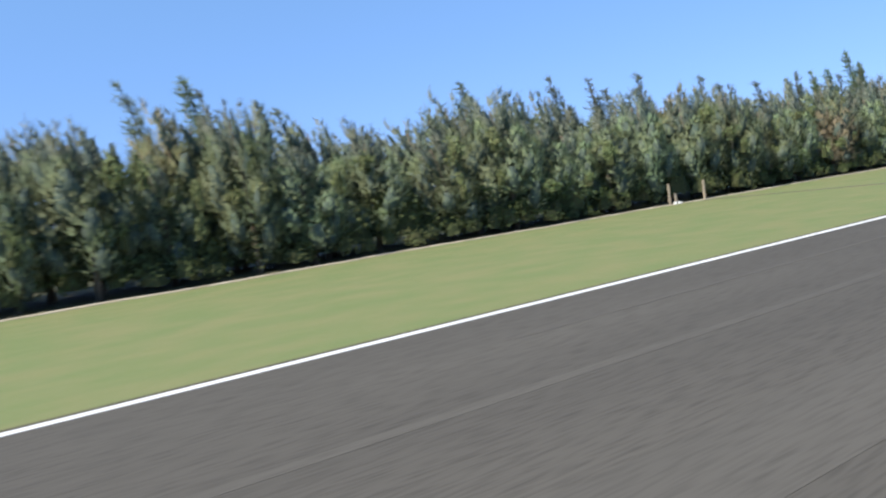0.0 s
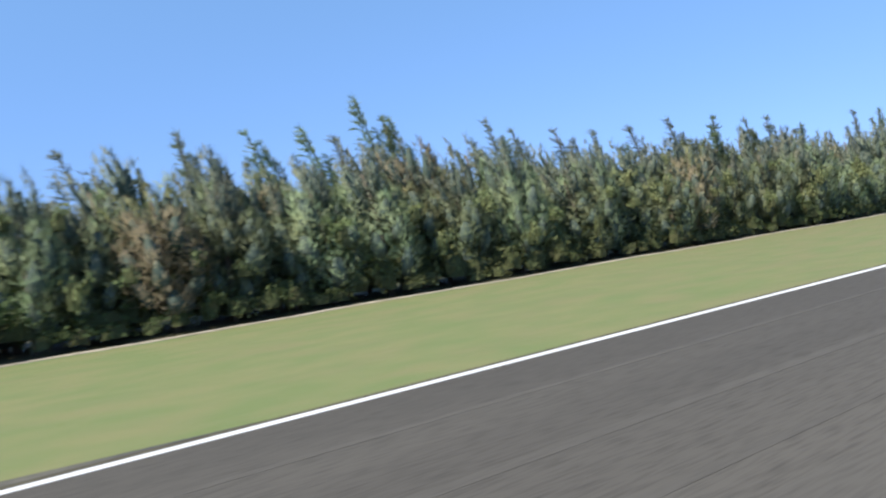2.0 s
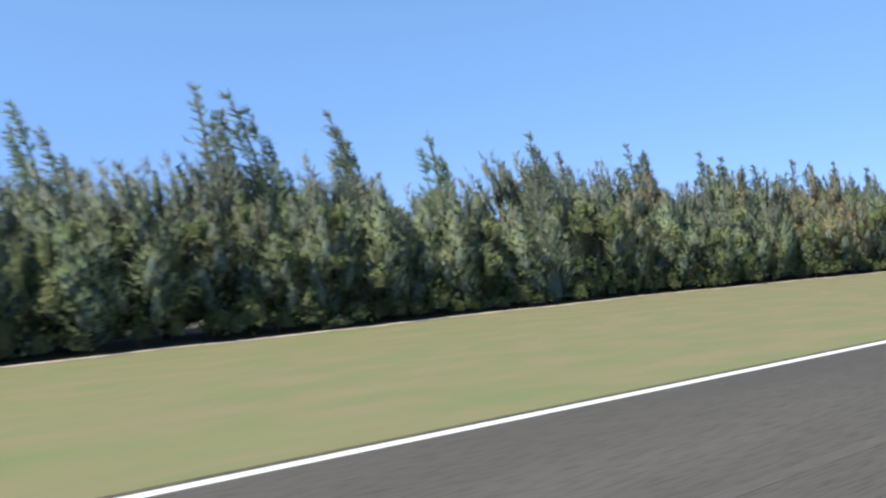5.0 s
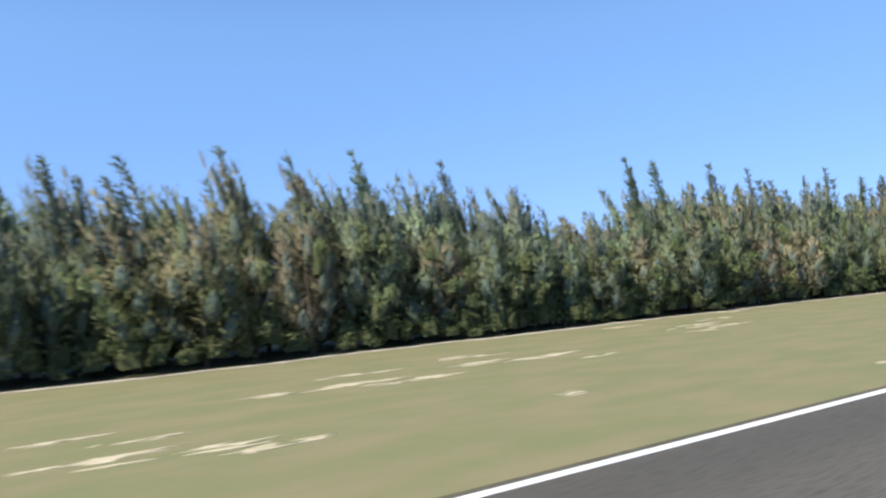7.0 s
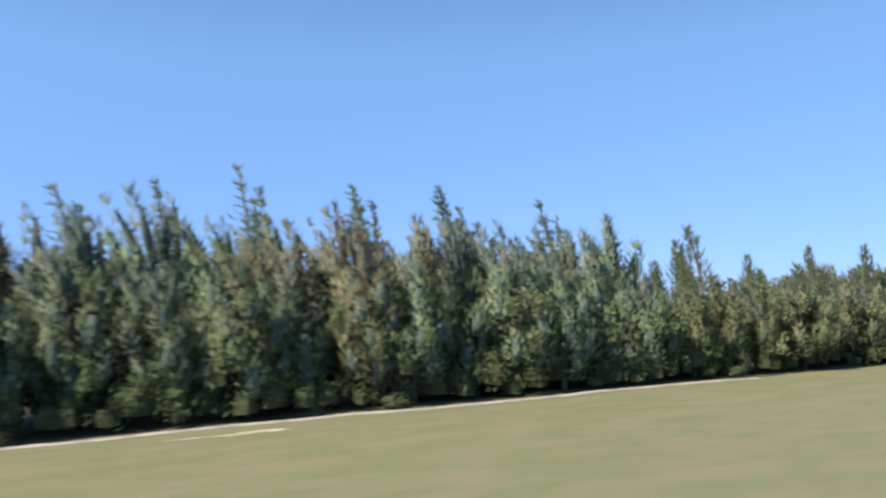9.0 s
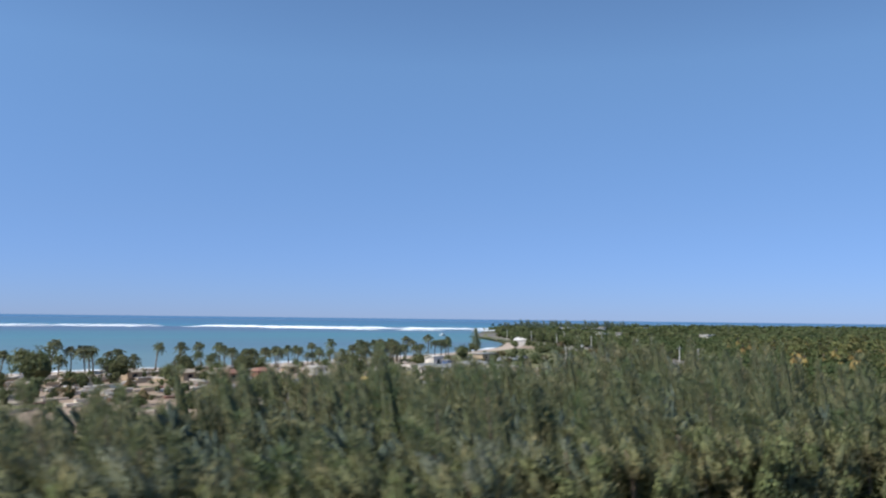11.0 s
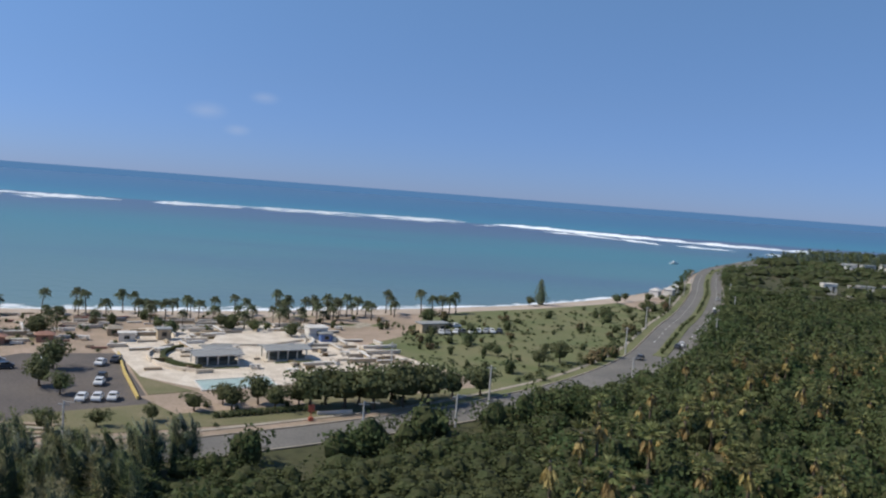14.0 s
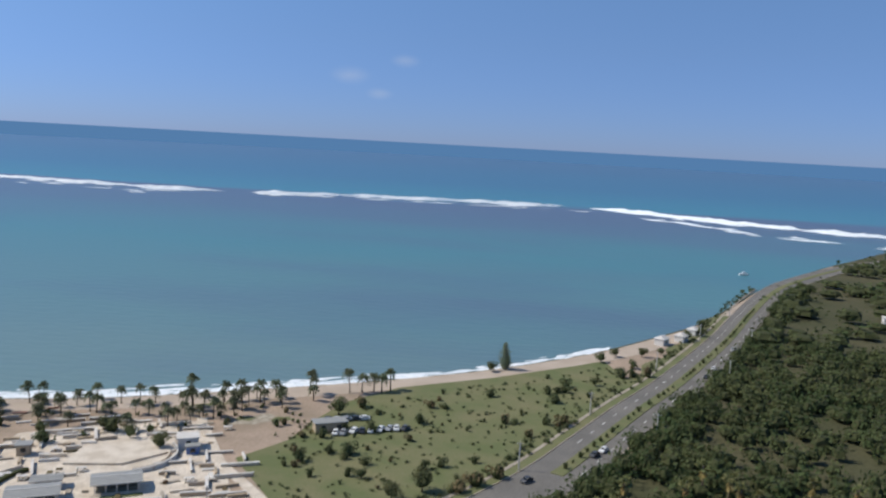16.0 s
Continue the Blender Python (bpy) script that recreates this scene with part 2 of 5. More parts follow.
M_BROWNNEEDLE = material("browned_casuarina_needles", (0.30, 0.275, 0.175), (0.37, 0.315, 0.21), scale=0.3, rough=0.8, fine=7,
                         c3=(0.22, 0.20, 0.11), vary=0.4, leaf=0.45, island=0.4)
# cores of bushes and broadleaf crowns, with the shade among leaves in the colour
M_SHADELEAF = material("leaf_shade_core", (0.050, 0.063, 0.025), (0.066, 0.068, 0.030), scale=0.8, rough=0.95, fine=5, bump=0.1)
M_LOT = material("dusty_asphalt", (0.135, 0.118, 0.106), (0.165, 0.143, 0.126), scale=0.12, rough=0.95, fine=20)
M_BROAD = material("broad_leaves", (0.070, 0.097, 0.034), (0.112, 0.120, 0.047), scale=0.06, rough=0.8, fine=12,
                   c3=(0.04, 0.06, 0.02), vary=0.35, leaf=0.3, island=0.28)
M_SCRUB = material("scrub_leaves", (0.090, 0.112, 0.046), (0.132, 0.136, 0.062), scale=0.08, rough=0.8, fine=12,
                   c3=(0.07, 0.09, 0.035), leaf=0.3, island=0.3)
M_TREE = material("park_tree_leaves", (0.115, 0.140, 0.060), (0.165, 0.162, 0.078), scale=0.15, rough=0.75, fine=10,
                  c3=(0.06, 0.085, 0.03), vary=0.35, leaf=0.35, island=0.35)
M_PALMY = material("yellowed_fronds", (0.160, 0.182, 0.066), (0.255, 0.240, 0.098), scale=0.4, rough=0.7, fine=8,
                   c3=(0.11, 0.12, 0.045), vary=0.5, leaf=0.3, island=0.5)
M_PALM = material("palm_fronds", (0.165, 0.190, 0.10), (0.215, 0.210, 0.12), scale=0.4, rough=0.5, fine=8,
                  c3=(0.05, 0.075, 0.025), vary=0.3, leaf=0.25, island=0.5)
M_DEAD = material("dry_fronds", (0.50, 0.38, 0.155), (0.40, 0.29, 0.11), scale=0.6, rough=0.85, vary=0.2, leaf=0.2, island=0.4)
M_BRONZE = material("browned_foliage", (0.21, 0.15, 0.08), (0.165, 0.13, 0.065), scale=0.5, rough=0.85, vary=0.2, leaf=0.25, island=0.6)
M_FOAM = material("sea_foam", (0.90, 0.92, 0.92), (0.78, 0.83, 0.85), scale=0.05, rough=0.9, fine=10, c3=(0.6, 0.7, 0.74))


def sea_material():
    m = bpy.data.materials.new("sea_water")
    m.use_nodes = True
    nt = m.node_tree
    n, l = nt.nodes, nt.links
    bsdf = n["Principled BSDF"]
    bsdf.inputs["Roughness"].default_value = 0.35
    bsdf.inputs["Specular IOR Level"].default_value = 0.25
    geo = n.new("ShaderNodeNewGeometry")
    sep = n.new("ShaderNodeSeparateXYZ")
    l.new(geo.outputs["Position"], sep.inputs[0])
    mp = n.new("ShaderNodeMapping")
    mp.inputs["Scale"].default_value = (0.0022, 0.006, 1)
    l.new(geo.outputs["Position"], mp.inputs[0])
    nz = n.new("ShaderNodeTexNoise")
    nz.inputs["Scale"].default_value, nz.inputs["Detail"].default_value = 1.0, 5
    l.new(mp.outputs[0], nz.inputs["Vector"])
    # depth zones run with the shore, shifted by broad noise
    slope = n.new("ShaderNodeMath")
    slope.operation = "MULTIPLY_ADD"
    slope.inputs[1].default_value = -0.10
    l.new(sep.outputs["X"], slope.inputs[0])
    l.new(sep.outputs["Y"], slope.inputs[2])
    wob = n.new("ShaderNodeMath")
    wob.operation = "MULTIPLY_ADD"
    wob.inputs[1].default_value = 320.0
    l.new(nz.outputs["Fac"], wob.inputs[0])
    l.new(slope.outputs[0], wob.inputs[2])
    rng = n.new("ShaderNodeMapRange")
    rng.inputs[1].default_value, rng.inputs[2].default_value = 250.0, 3250.0
    l.new(wob.outputs[0], rng.inputs[0])
    ramp = n.new("ShaderNodeValToRGB")
    e = ramp.color_ramp.elements
    stops = ((0.0, (0.170, 0.250, 0.240)), (0.05, (0.128, 0.228, 0.238)), (0.14, (0.076, 0.220, 0.248)), (0.21, (0.097, 0.158, 0.224)),
             (0.283, (0.103, 0.140, 0.216)), (0.303, (0.060, 0.225, 0.305)), (0.46, (0.055, 0.170, 0.275)), (1.0, (0.074, 0.158, 0.262)))
    e[0].position, e[0].color = stops[0][0], (*stops[0][1], 1)
    e[1].position, e[1].color = stops[-1][0], (*stops[-1][1], 1)
    for p, c in stops[1:-1]:
        el = e.new(p)
        el.color = (*c, 1)
    l.new(rng.outputs[0], ramp.inputs[0])
    # weed beds tint parts of the lagoon
    wp = n.new("ShaderNodeMapping")
    wp.inputs["Scale"].default_value = (0.0016, 0.0042, 1)
    l.new(geo.outputs["Position"], wp.inputs[0])
    weed = n.new("ShaderNodeTexNoise")
    weed.inputs["Scale"].default_value, weed.inputs["Detail"].default_value = 1.7, 6
    l.new(wp.outputs[0], weed.inputs["Vector"])
    wr = n.new("ShaderNodeMapRange")
    wr.inputs[1].default_value, wr.inputs[2].default_value, wr.inputs[4].default_value = 0.52, 0.70, 0.6
    l.new(weed.outputs["Fac"], wr.inputs[0])
    near = n.new("ShaderNodeMapRange")
    near.inputs[1].default_value, near.inputs[2].default_value, near.inputs[3].default_value, near.inputs[4].default_value = 0.24, 0.30, 1.0, 0.15
    l.new(rng.outputs[0], near.inputs[0])
    both = n.new("ShaderNodeMath")
    both.operation = "MULTIPLY"
    l.new(wr.outputs[0], both.inputs[0])
    l.new(near.outputs[0], both.inputs[1])
    tint = n.new("ShaderNodeMixRGB")
    tint.inputs["Color2"].default_value = (0.098, 0.142, 0.212, 1)
    l.new(both.outputs[0], tint.inputs[0])
    l.new(ramp.outputs[0], tint.inputs["Color1"])
    l.new(tint.outputs[0], bsdf.inputs["Base Color"])
    wave = n.new("ShaderNodeTexNoise")
    wave.inputs["Scale"].default_value, wave.inputs["Detail"].default_value = 0.25, 4
    wm = n.new("ShaderNodeMapping")
    wm.inputs["Scale"].default_value = (0.5, 1.3, 1)
    l.new(geo.outputs["Position"], wm.inputs[0])
    l.new(wm.outputs[0], wave.inputs["Vector"])
    bn = n.new("ShaderNodeBump")
    bn.inputs["Strength"].default_value, bn.inputs["Distance"].default_value = 0.5, 0.6
    l.new(wave.outputs["Fac"], bn.inputs["Height"])
    l.new(bn.outputs[0], bsdf.inputs["Normal"])
    return m


M_SEA = sea_material()


# ---- mesh helpers ----
def mesh_of(name, verts, faces, mat, smooth=False):
    me = bpy.data.meshes.new(name)
    me.from_pydata([tuple(v) for v in verts], [], [tuple(f) for f in faces])
    me.materials.append(mat)
    if smooth:
        me.polygons.foreach_set("use_smooth", [True] * len(me.polygons))
    me.update()
    return me


def quads_mesh(name, quads, mat, extra=None, inner=None):
    """A mesh of loose leaves, an (n, corners, 3) array, with an optional closed (verts, faces) inside."""
    quads = np.asarray(quads, float)
    n = quads.shape[1]
    q, k = quads.reshape(-1, 3), len(quads)
    verts, faces = q, np.arange(n * k).reshape(k, n)
    me = bpy.data.meshes.new(name)
    ev, ef = extra or ([], [])
    allv = np.vstack([verts, np.asarray(ev, float).reshape(-1, 3)]) if len(ev) else verts
    allf = faces.tolist() + [[i + n * k for i in f] for f in ef]
    me.from_pydata(allv.tolist(), [], allf)
    me.materials.append(mat)
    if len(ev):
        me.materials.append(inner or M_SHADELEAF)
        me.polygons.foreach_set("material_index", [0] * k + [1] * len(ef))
    me.update()
    return me


def part(name, me, parent, label="", m=None):
    ob = new(name, me)
    ob.parent = parent
    if m is not None:
        ob.matrix_basis = m
    return tagged(ob, label) if label else ob


def thing(name, label, category, m=None, group="", kind=""):
    ob = new(name)
    if m is not None:
        ob.matrix_basis = m
    return tagged(ob, label, category, group, kind)


def tube(path, radii, sides=6):
    verts, faces = [], []
    for (x, y, z), r in zip(path, radii):
        verts += [(x + r * math.cos(6.2832 * i / sides), y + r * math.sin(6.2832 * i / sides), z) for i in range(sides)]
    for k in range(len(path) - 1):
        for i in range(sides):
            j = (i + 1) % sides
            faces.append((k * sides + i, k * sides + j, (k + 1) * sides + j, (k + 1) * sides + i))
    faces.append(tuple(range(sides))[::-1])
    faces.append(tuple((len(path) - 1) * sides + i for i in range(sides)))
    return verts, faces


def box(x0, y0, z0, x1, y1, z1, bevel=0.0):
    bm = bmesh.new()
    bmesh.ops.create_cube(bm, size=1.0, matrix=Matrix.Translation(((x0 + x1) / 2, (y0 + y1) / 2, (z0 + z1) / 2)) @ Matrix.Diagonal((x1 - x0, y1 - y0, z1 - z0, 1)))
    if bevel:
        bmesh.ops.bevel(bm, geom=bm.edges[:], offset=bevel, segments=2, affect="EDGES")
    return bm


def bm_mesh(name, bm, mat):
    me = bpy.data.meshes.new(name)
    bm.to_mesh(me)
    bm.free()
    me.materials.append(mat)
    return me


def slab(name, outline, top, thick, mat, label, category, kind="structure"):
    """A flat piece of ground with its own edge."""
    k = len(outline)
    verts = [(x, y, top) for x, y in outline] + [(x, y, top - thick) for x, y in outline]
    faces = [tuple(range(k)), tuple(range(2 * k - 1, k - 1, -1))] + [(i + k, (i + 1) % k + k, (i + 1) % k, i) for i in range(k)]
    ob = new(name, mesh_of(name, verts, faces, mat))
    bm = bmesh.new()
    bm.from_mesh(ob.data)
    bmesh.ops.recalc_face_normals(bm, faces=bm.faces)
    bm.to_mesh(ob.data)
    bm.free()
    return tagged(ob, label, category, kind=kind)


def smooth_line(pts, step=4.0):
    """Points along a soft curve through pts."""
    p = [np.array(q, float) for q in pts]
    p = [2 * p[0] - p[1]] + p + [2 * p[-1] - p[-2]]
    out = []
    for a, b, c, d in zip(p, p[1:], p[2:], p[3:]):
        k = max(2, int(np.linalg.norm(c - b) / step))
        for i in range(k):
            t = i / k
            out.append(0.5 * (2 * b + (c - a) * t + (2 * a - 5 * b + 4 * c - d) * t * t + (3 * b - a - 3 * c + d) * t ** 3))
    return out + [p[-2]]


def side_line(line, off):
    """The line moved sideways, to its left for positive off."""
    out = []
    for i, q in enumerate(line):
        d = line[min(i + 1, len(line) - 1)] - line[max(i - 1, 0)]
        d = d / (np.linalg.norm(d) + 1e-9)
        out.append(q + (off[i] if hasattr(off, "__len__") else off) * np.array([-d[1], d[0]]))
    return out


def ribbon_mesh(name, line, left, right, top, thick, mat):
    a, b = side_line(line, left), side_line(line, right)
    k = len(line)
    verts = [(*q, top) for q in a] + [(*q, top) for q in b] + [(*q, top - thick) for q in a] + [(*q, top - thick) for q in b]
    faces = []
    for i in range(k - 1):
        faces += [(i, k + i, k + i + 1, i + 1), (2 * k + i, i, i + 1, 2 * k + i + 1), (k + i, 3 * k + i, 3 * k + i + 1, k + i + 1)]
    faces += [(0, 2 * k, 3 * k, k), (k - 1, 2 * k - 1, 4 * k - 1, 3 * k - 1)]
    return mesh_of(name, verts, faces, mat)


def blob_outline(rng, x, y, rx, ry, k=14, turn=0.0, rough=0.3):
    out = []
    for i in range(k):
        a = 6.2832 * i / k
        r = 1 + rough * rng.uniform(-1, 1)
        u, v = rx * r * math.cos(a), ry * r * math.sin(a)
        out.append((x + u * math.cos(turn) - v * math.sin(turn), y + u * math.sin(turn) + v * math.cos(turn)))
    return out


# ---- plants ----
def frame_of(d):
    """Two directions across d, for arrays of directions."""
    d = d / (np.linalg.norm(d, axis=-1, keepdims=True) + 1e-9)
    ref = np.where(np.abs(d[..., 2:3]) > 0.9, np.array([1.0, 0, 0]), np.array([0, 0, 1.0]))
    u = np.cross(d, ref)
    u /= np.linalg.norm(u, axis=-1, keepdims=True) + 1e-9
    return d, u, np.cross(d, u)


def tufts(rng, base, way, length, width, face=None):
    """A slim four-cornered spray at every base, turned to face outwards where face is given."""
    d, u, v = frame_of(way)
    a = rng.uniform(0, 6.2832, (len(base), 1))
    w = np.cos(a) * u + np.sin(a) * v
    if face is not None:
        w = np.cross(d, face) + rng.normal(0, 0.18, d.shape)
        w /= np.linalg.norm(w, axis=1, keepdims=True) + 1e-9
    length, width = np.reshape(length, (-1, 1)), np.reshape(width, (-1, 1))
    mid = base + d * length * 0.45
    return np.stack([base, mid + w * width, base + d * length, mid - w * width], 1)


def needles(rng, base, way, length, width):
    """A slim three-cornered needle spray at every base."""
    d, u, v = frame_of(way)
    a = rng.normal(0, 0.55, (len(base), 1))
    w = np.cos(a) * u + np.sin(a) * v
    length, width = np.reshape(length, (-1, 1)), np.reshape(width, (-1, 1))
    return np.stack([base + w * width, base + d * length, base - w * width], 1)


def lumpy_core(rng, rings, sides=8):
    """A closed core for a crown, toned dark as its inner shade: rings of (x, y, z, radius)."""
    verts, faces = [], []
    for x, y, z, r in rings:
        for i in range(sides):
            q = r * rng.uniform(0.75, 1.15)
            verts.append((x + q * math.cos(6.2832 * i / sides), y + q * math.sin(6.2832 * i / sides), z + rng.uniform(-0.1, 0.1) * r))
    for k in range(len(rings) - 1):
        for i in range(sides):
            j = (i + 1) % sides
            faces.append((k * sides + i, k * sides + j, (k + 1) * sides + j, (k + 1) * sides + i))
    faces.append(tuple((len(rings) - 1) * sides + i for i in range(sides)))
    faces.append(tuple(range(sides))[::-1])
    return verts, faces


def plumed(seed, h=10.0, radius=2.2, lobes=18, per=185, tops=6, lean=0.07, fine=0.74, tall=1.0):
    """Trunk and crown of a dense casuarina: upright soft plumes round a stem, pointed ones on top."""
    rng = np.random.default_rng(seed)
    ts = np.linspace(0, 0.9, 7)
    stem = np.stack([-lean * h * ts ** 2.6, 0.1 * np.sin(4 * ts + seed), h * ts], 1)
    trunk = tube(stem, [0.17 * (1 - 0.9 * t) + 0.015 for t in ts])
    low, high, low_out, high_out, cv, cf = [], [], [], [], [], []
    for k in range(lobes + tops):
        top = k >= lobes
        if top:
            z, r, long, fat = h * rng.uniform(0.60, 0.72), radius * rng.uniform(0.05, 0.5), h * rng.uniform(0.22, 0.34), rng.uniform(0.28, 0.42)
            if k == lobes:
                z, r, long = h * 0.66, 0.1, h * 0.34
        else:
            t = (k + rng.uniform(0, 1)) / lobes
            z, r = h * (0.05 + 0.55 * t), radius * rng.uniform(0.50, 0.80) * min(1.0, 0.45 + 1.6 * t) * (1 - 0.35 * t)
            long, fat = h * rng.uniform(0.20, 0.30) * tall, rng.uniform(0.55, 0.85) / tall ** 0.5
        az = 2.39996 * k + rng.uniform(-0.5, 0.5)
        c = np.array([r * math.cos(az) - lean * z * 0.4, r * math.sin(az), z])
        axis = np.array([0.25 * math.cos(az) - (0.30 if top else 0.06), 0.25 * math.sin(az), 1.0])
        n = int(per * (0.55 if top else 1.0))
        s = rng.uniform(0, 1, n)
        prof = np.sin(np.pi * np.clip(0.10 + 0.90 * s, 0, 1) ** (0.62 if top else 0.85)) ** 0.7
        a = rng.uniform(0, 6.2832, n)
        out = np.stack([np.cos(a), np.sin(a), 0 * a], 1)
        p = c + axis * (s * long)[:, None] + out * (fat * prof * rng.uniform(0.75, 1.12, n))[:, None]
        p[:, 0] -= (0.35 if top else 0.0) * s ** 2
        way = out * (0.75 - 0.45 * s)[:, None] + np.array([-0.12, 0, 0.95]) * (0.35 + 0.8 * s)[:, None] + rng.normal(0, 0.22, (n, 3))
        q = needles(rng, p, way, rng.uniform(0.45, 1.0, n) * (0.85 if top else 1.0) * fine, rng.uniform(0.039, 0.076, n) * fine)
        bulge = out * 0.8 + np.array([0.4 * math.cos(az), 0.4 * math.sin(az), 0.15]) + np.array([0, 0, 0.55]) * s[:, None] + rng.normal(0, 0.22, (n, 3))
        bulge /= np.linalg.norm(bulge, axis=1, keepdims=True)
        turned = np.einsum("ij,ij->i", np.cross(q[:, 1] - q[:, 0], q[:, 2] - q[:, 0]), bulge) < 0
        q[turned] = q[turned][:, ::-1]
        (high if top else low).append(q)
        (high_out if top else low_out).append(bulge)
        rings = [(*(c + axis * (g * long))[:2], z + g * long, fat * f) for g, f in ((0.04, 0.32), (0.38, 0.64), (0.82, 0.22))]
        v, f = lumpy_core(rng, rings, 6)
        cf += [tuple(i + len(cv) for i in g) for g in f]
        cv += v
    return trunk, np.vstack(low), np.vstack(high), (cv, cf), np.vstack(low_out + high_out)


def spire(seed, h=10.0, radius=1.2, n=900, lean=0.06):
    """Trunk, crown and inside of a slim pointed casuarina."""
    rng = np.random.default_rng(seed)

    def stem(t):
        t = np.asarray(t, float)
        return np.stack([-lean * h * t ** 3 + 0.1 * np.sin(5 * t + seed), 0.08 * np.sin(4 * t + 2 * seed), h * t], -1)

    ts = np.linspace(0, 0.97, 7)
    t = 0.06 + 0.93 * rng.uniform(0, 1, n) ** 0.9
    a = rng.uniform(0, 6.2832, n)
    out = np.stack([np.cos(a), np.sin(a), 0 * a], 1)
    lobe = 1 + 0.28 * np.sin(3 * a + 9 * t + seed) + 0.22 * np.sin(31 * t + 2 * a)
    reach = radius * np.minimum(1.0, 0.5 + 2 * t) * (1.0 - t) ** 0.75 * lobe * rng.uniform(0.6, 1.08, n) + 0.05
    way = out * (0.65 - 0.3 * t)[:, None] + np.array([-0.15, 0, 0.9]) + rng.normal(0, 0.2, (n, 3))
    q = needles(rng, stem(t) + out * reach[:, None], way, rng.uniform(0.5, 1.0, n) * (1.05 - 0.35 * t), rng.uniform(0.04, 0.08, n) * (1.15 - 0.5 * t))
    rings = [(*stem(g)[:2], h * g, radius * 0.72 * min(1.0, 0.5 + 2 * g) * (1 - g) ** 0.75) for g in (0.03, 0.25, 0.5, 0.72, 0.9)]
    return tube(stem(ts), [0.15 * (1 - 0.9 * g) + 0.015 for g in ts]), q, lumpy_core(rng, rings, 7)


def feathered(seed, h=10.0, lean=0.09):
    """Trunk, crown and inside of an open casuarina: a soft body and several bare-stemmed, wind-bent feathers on top."""
    rng = np.random.default_rng(seed)
    ts = np.linspace(0, 0.98, 10)
    stem = np.stack([-lean * h * ts ** 2.8, 0.08 * np.sin(4 * ts + seed), h * ts], 1)
    trunk = tube(stem, [0.15 * (1 - 0.88 * t) + 0.012 for t in ts], 5)
    quads = []
    for k in range(int(rng.integers(3, 5))):
        top = 1.0 if k == 0 else rng.uniform(0.80, 0.95)
        x0, y0 = (0, 0) if k == 0 else (rng.uniform(-1.1, 1.3), rng.uniform(-0.9, 0.9))
        n = 46
        t = np.sort(rng.uniform(0.52, 1.0, n))
        p = np.stack([x0 * (0.4 + 0.6 * t) - lean * h * (t * top) ** 2.8, y0 + 0.1 * np.sin(5 * t + k), h * t * top], 1)
        reach = (0.22 + 0.95 * (1.0 - t) ** 0.75) * rng.uniform(0.35, 1.25, n)
        az = 2.39996 * np.arange(n) + rng.uniform(0, 6)
        out = np.stack([np.cos(az), np.sin(az), 0.55 + 0 * az], 1)
        per = 10
        s = np.tile(np.linspace(0.12, 1.0, per), n)
        i = np.repeat(np.arange(n), per)
        base = p[i] + out[i] * (reach[i] * s)[:, None] + np.array([-0.62, 0, -0.12]) * (reach[i] * s ** 1.6)[:, None]
        way = out[i] * 0.4 + np.array([-0.70, 0, 0.28]) + rng.normal(0, 0.32, (n * per, 3))
        quads.append(needles(rng, base, way, rng.uniform(0.22, 0.50, n * per), rng.uniform(0.022, 0.046, n * per)))
        g = rng.uniform(0.5, 1.0, 60)
        c = np.stack([x0 * (0.4 + 0.6 * g) - lean * h * (g * top) ** 2.8, y0 + 0 * g, h * g * top], 1)
        quads.append(needles(rng, c, np.array([-0.25, 0, 1.0]) + rng.normal(0, 0.25, (60, 3)), rng.uniform(0.3, 0.55, 60), np.full(60, 0.04)))
    n = 800
    t = rng.uniform(0.15, 0.68, n)
    a = rng.uniform(0, 6.2832, n)
    out = np.stack([np.cos(a), np.sin(a), 0 * a], 1)
    reach = 1.5 * (1 + 0.3 * np.sin(3 * a + 8 * t + seed)) * (0.95 - t) ** 0.5 * rng.uniform(0.6, 1.1, n)
    base = np.stack([-lean * h * t ** 2.8, 0 * t, h * t], 1) + out * reach[:, None]
    quads.append(needles(rng, base, out * 0.5 + np.array([-0.15, 0, 0.8]) + rng.normal(0, 0.25, (n, 3)), rng.uniform(0.45, 0.95, n), rng.uniform(0.035, 0.07, n)))
    rings = [(-lean * h * g ** 2.8, 0, h * g, 1.0 * (0.95 - g) ** 0.5) for g in (0.03, 0.25, 0.45, 0.60)]
    return trunk, np.vstack(quads), lumpy_core(rng, rings, 7)


def plume_mesh(low, high, core, bulge, tips=None):
    """One crown: grey-green plumes, paler tops, a core with inner shade in its colour; the sprays are shaded as soft
    rounded plumes.
    """
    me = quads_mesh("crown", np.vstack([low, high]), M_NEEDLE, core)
    me.materials[1] = M_NEEDLESHADE
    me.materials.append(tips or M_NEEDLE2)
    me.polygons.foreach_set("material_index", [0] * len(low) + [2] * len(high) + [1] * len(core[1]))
    me.polygons.foreach_set("use_smooth", [True] * len(me.polygons))
    normals = np.zeros((len(me.loops), 3))
    normals[:3 * len(bulge)] = np.repeat(bulge, 3, 0)
    me.update()
    me.normals_split_custom_set(normals.tolist())
    return me


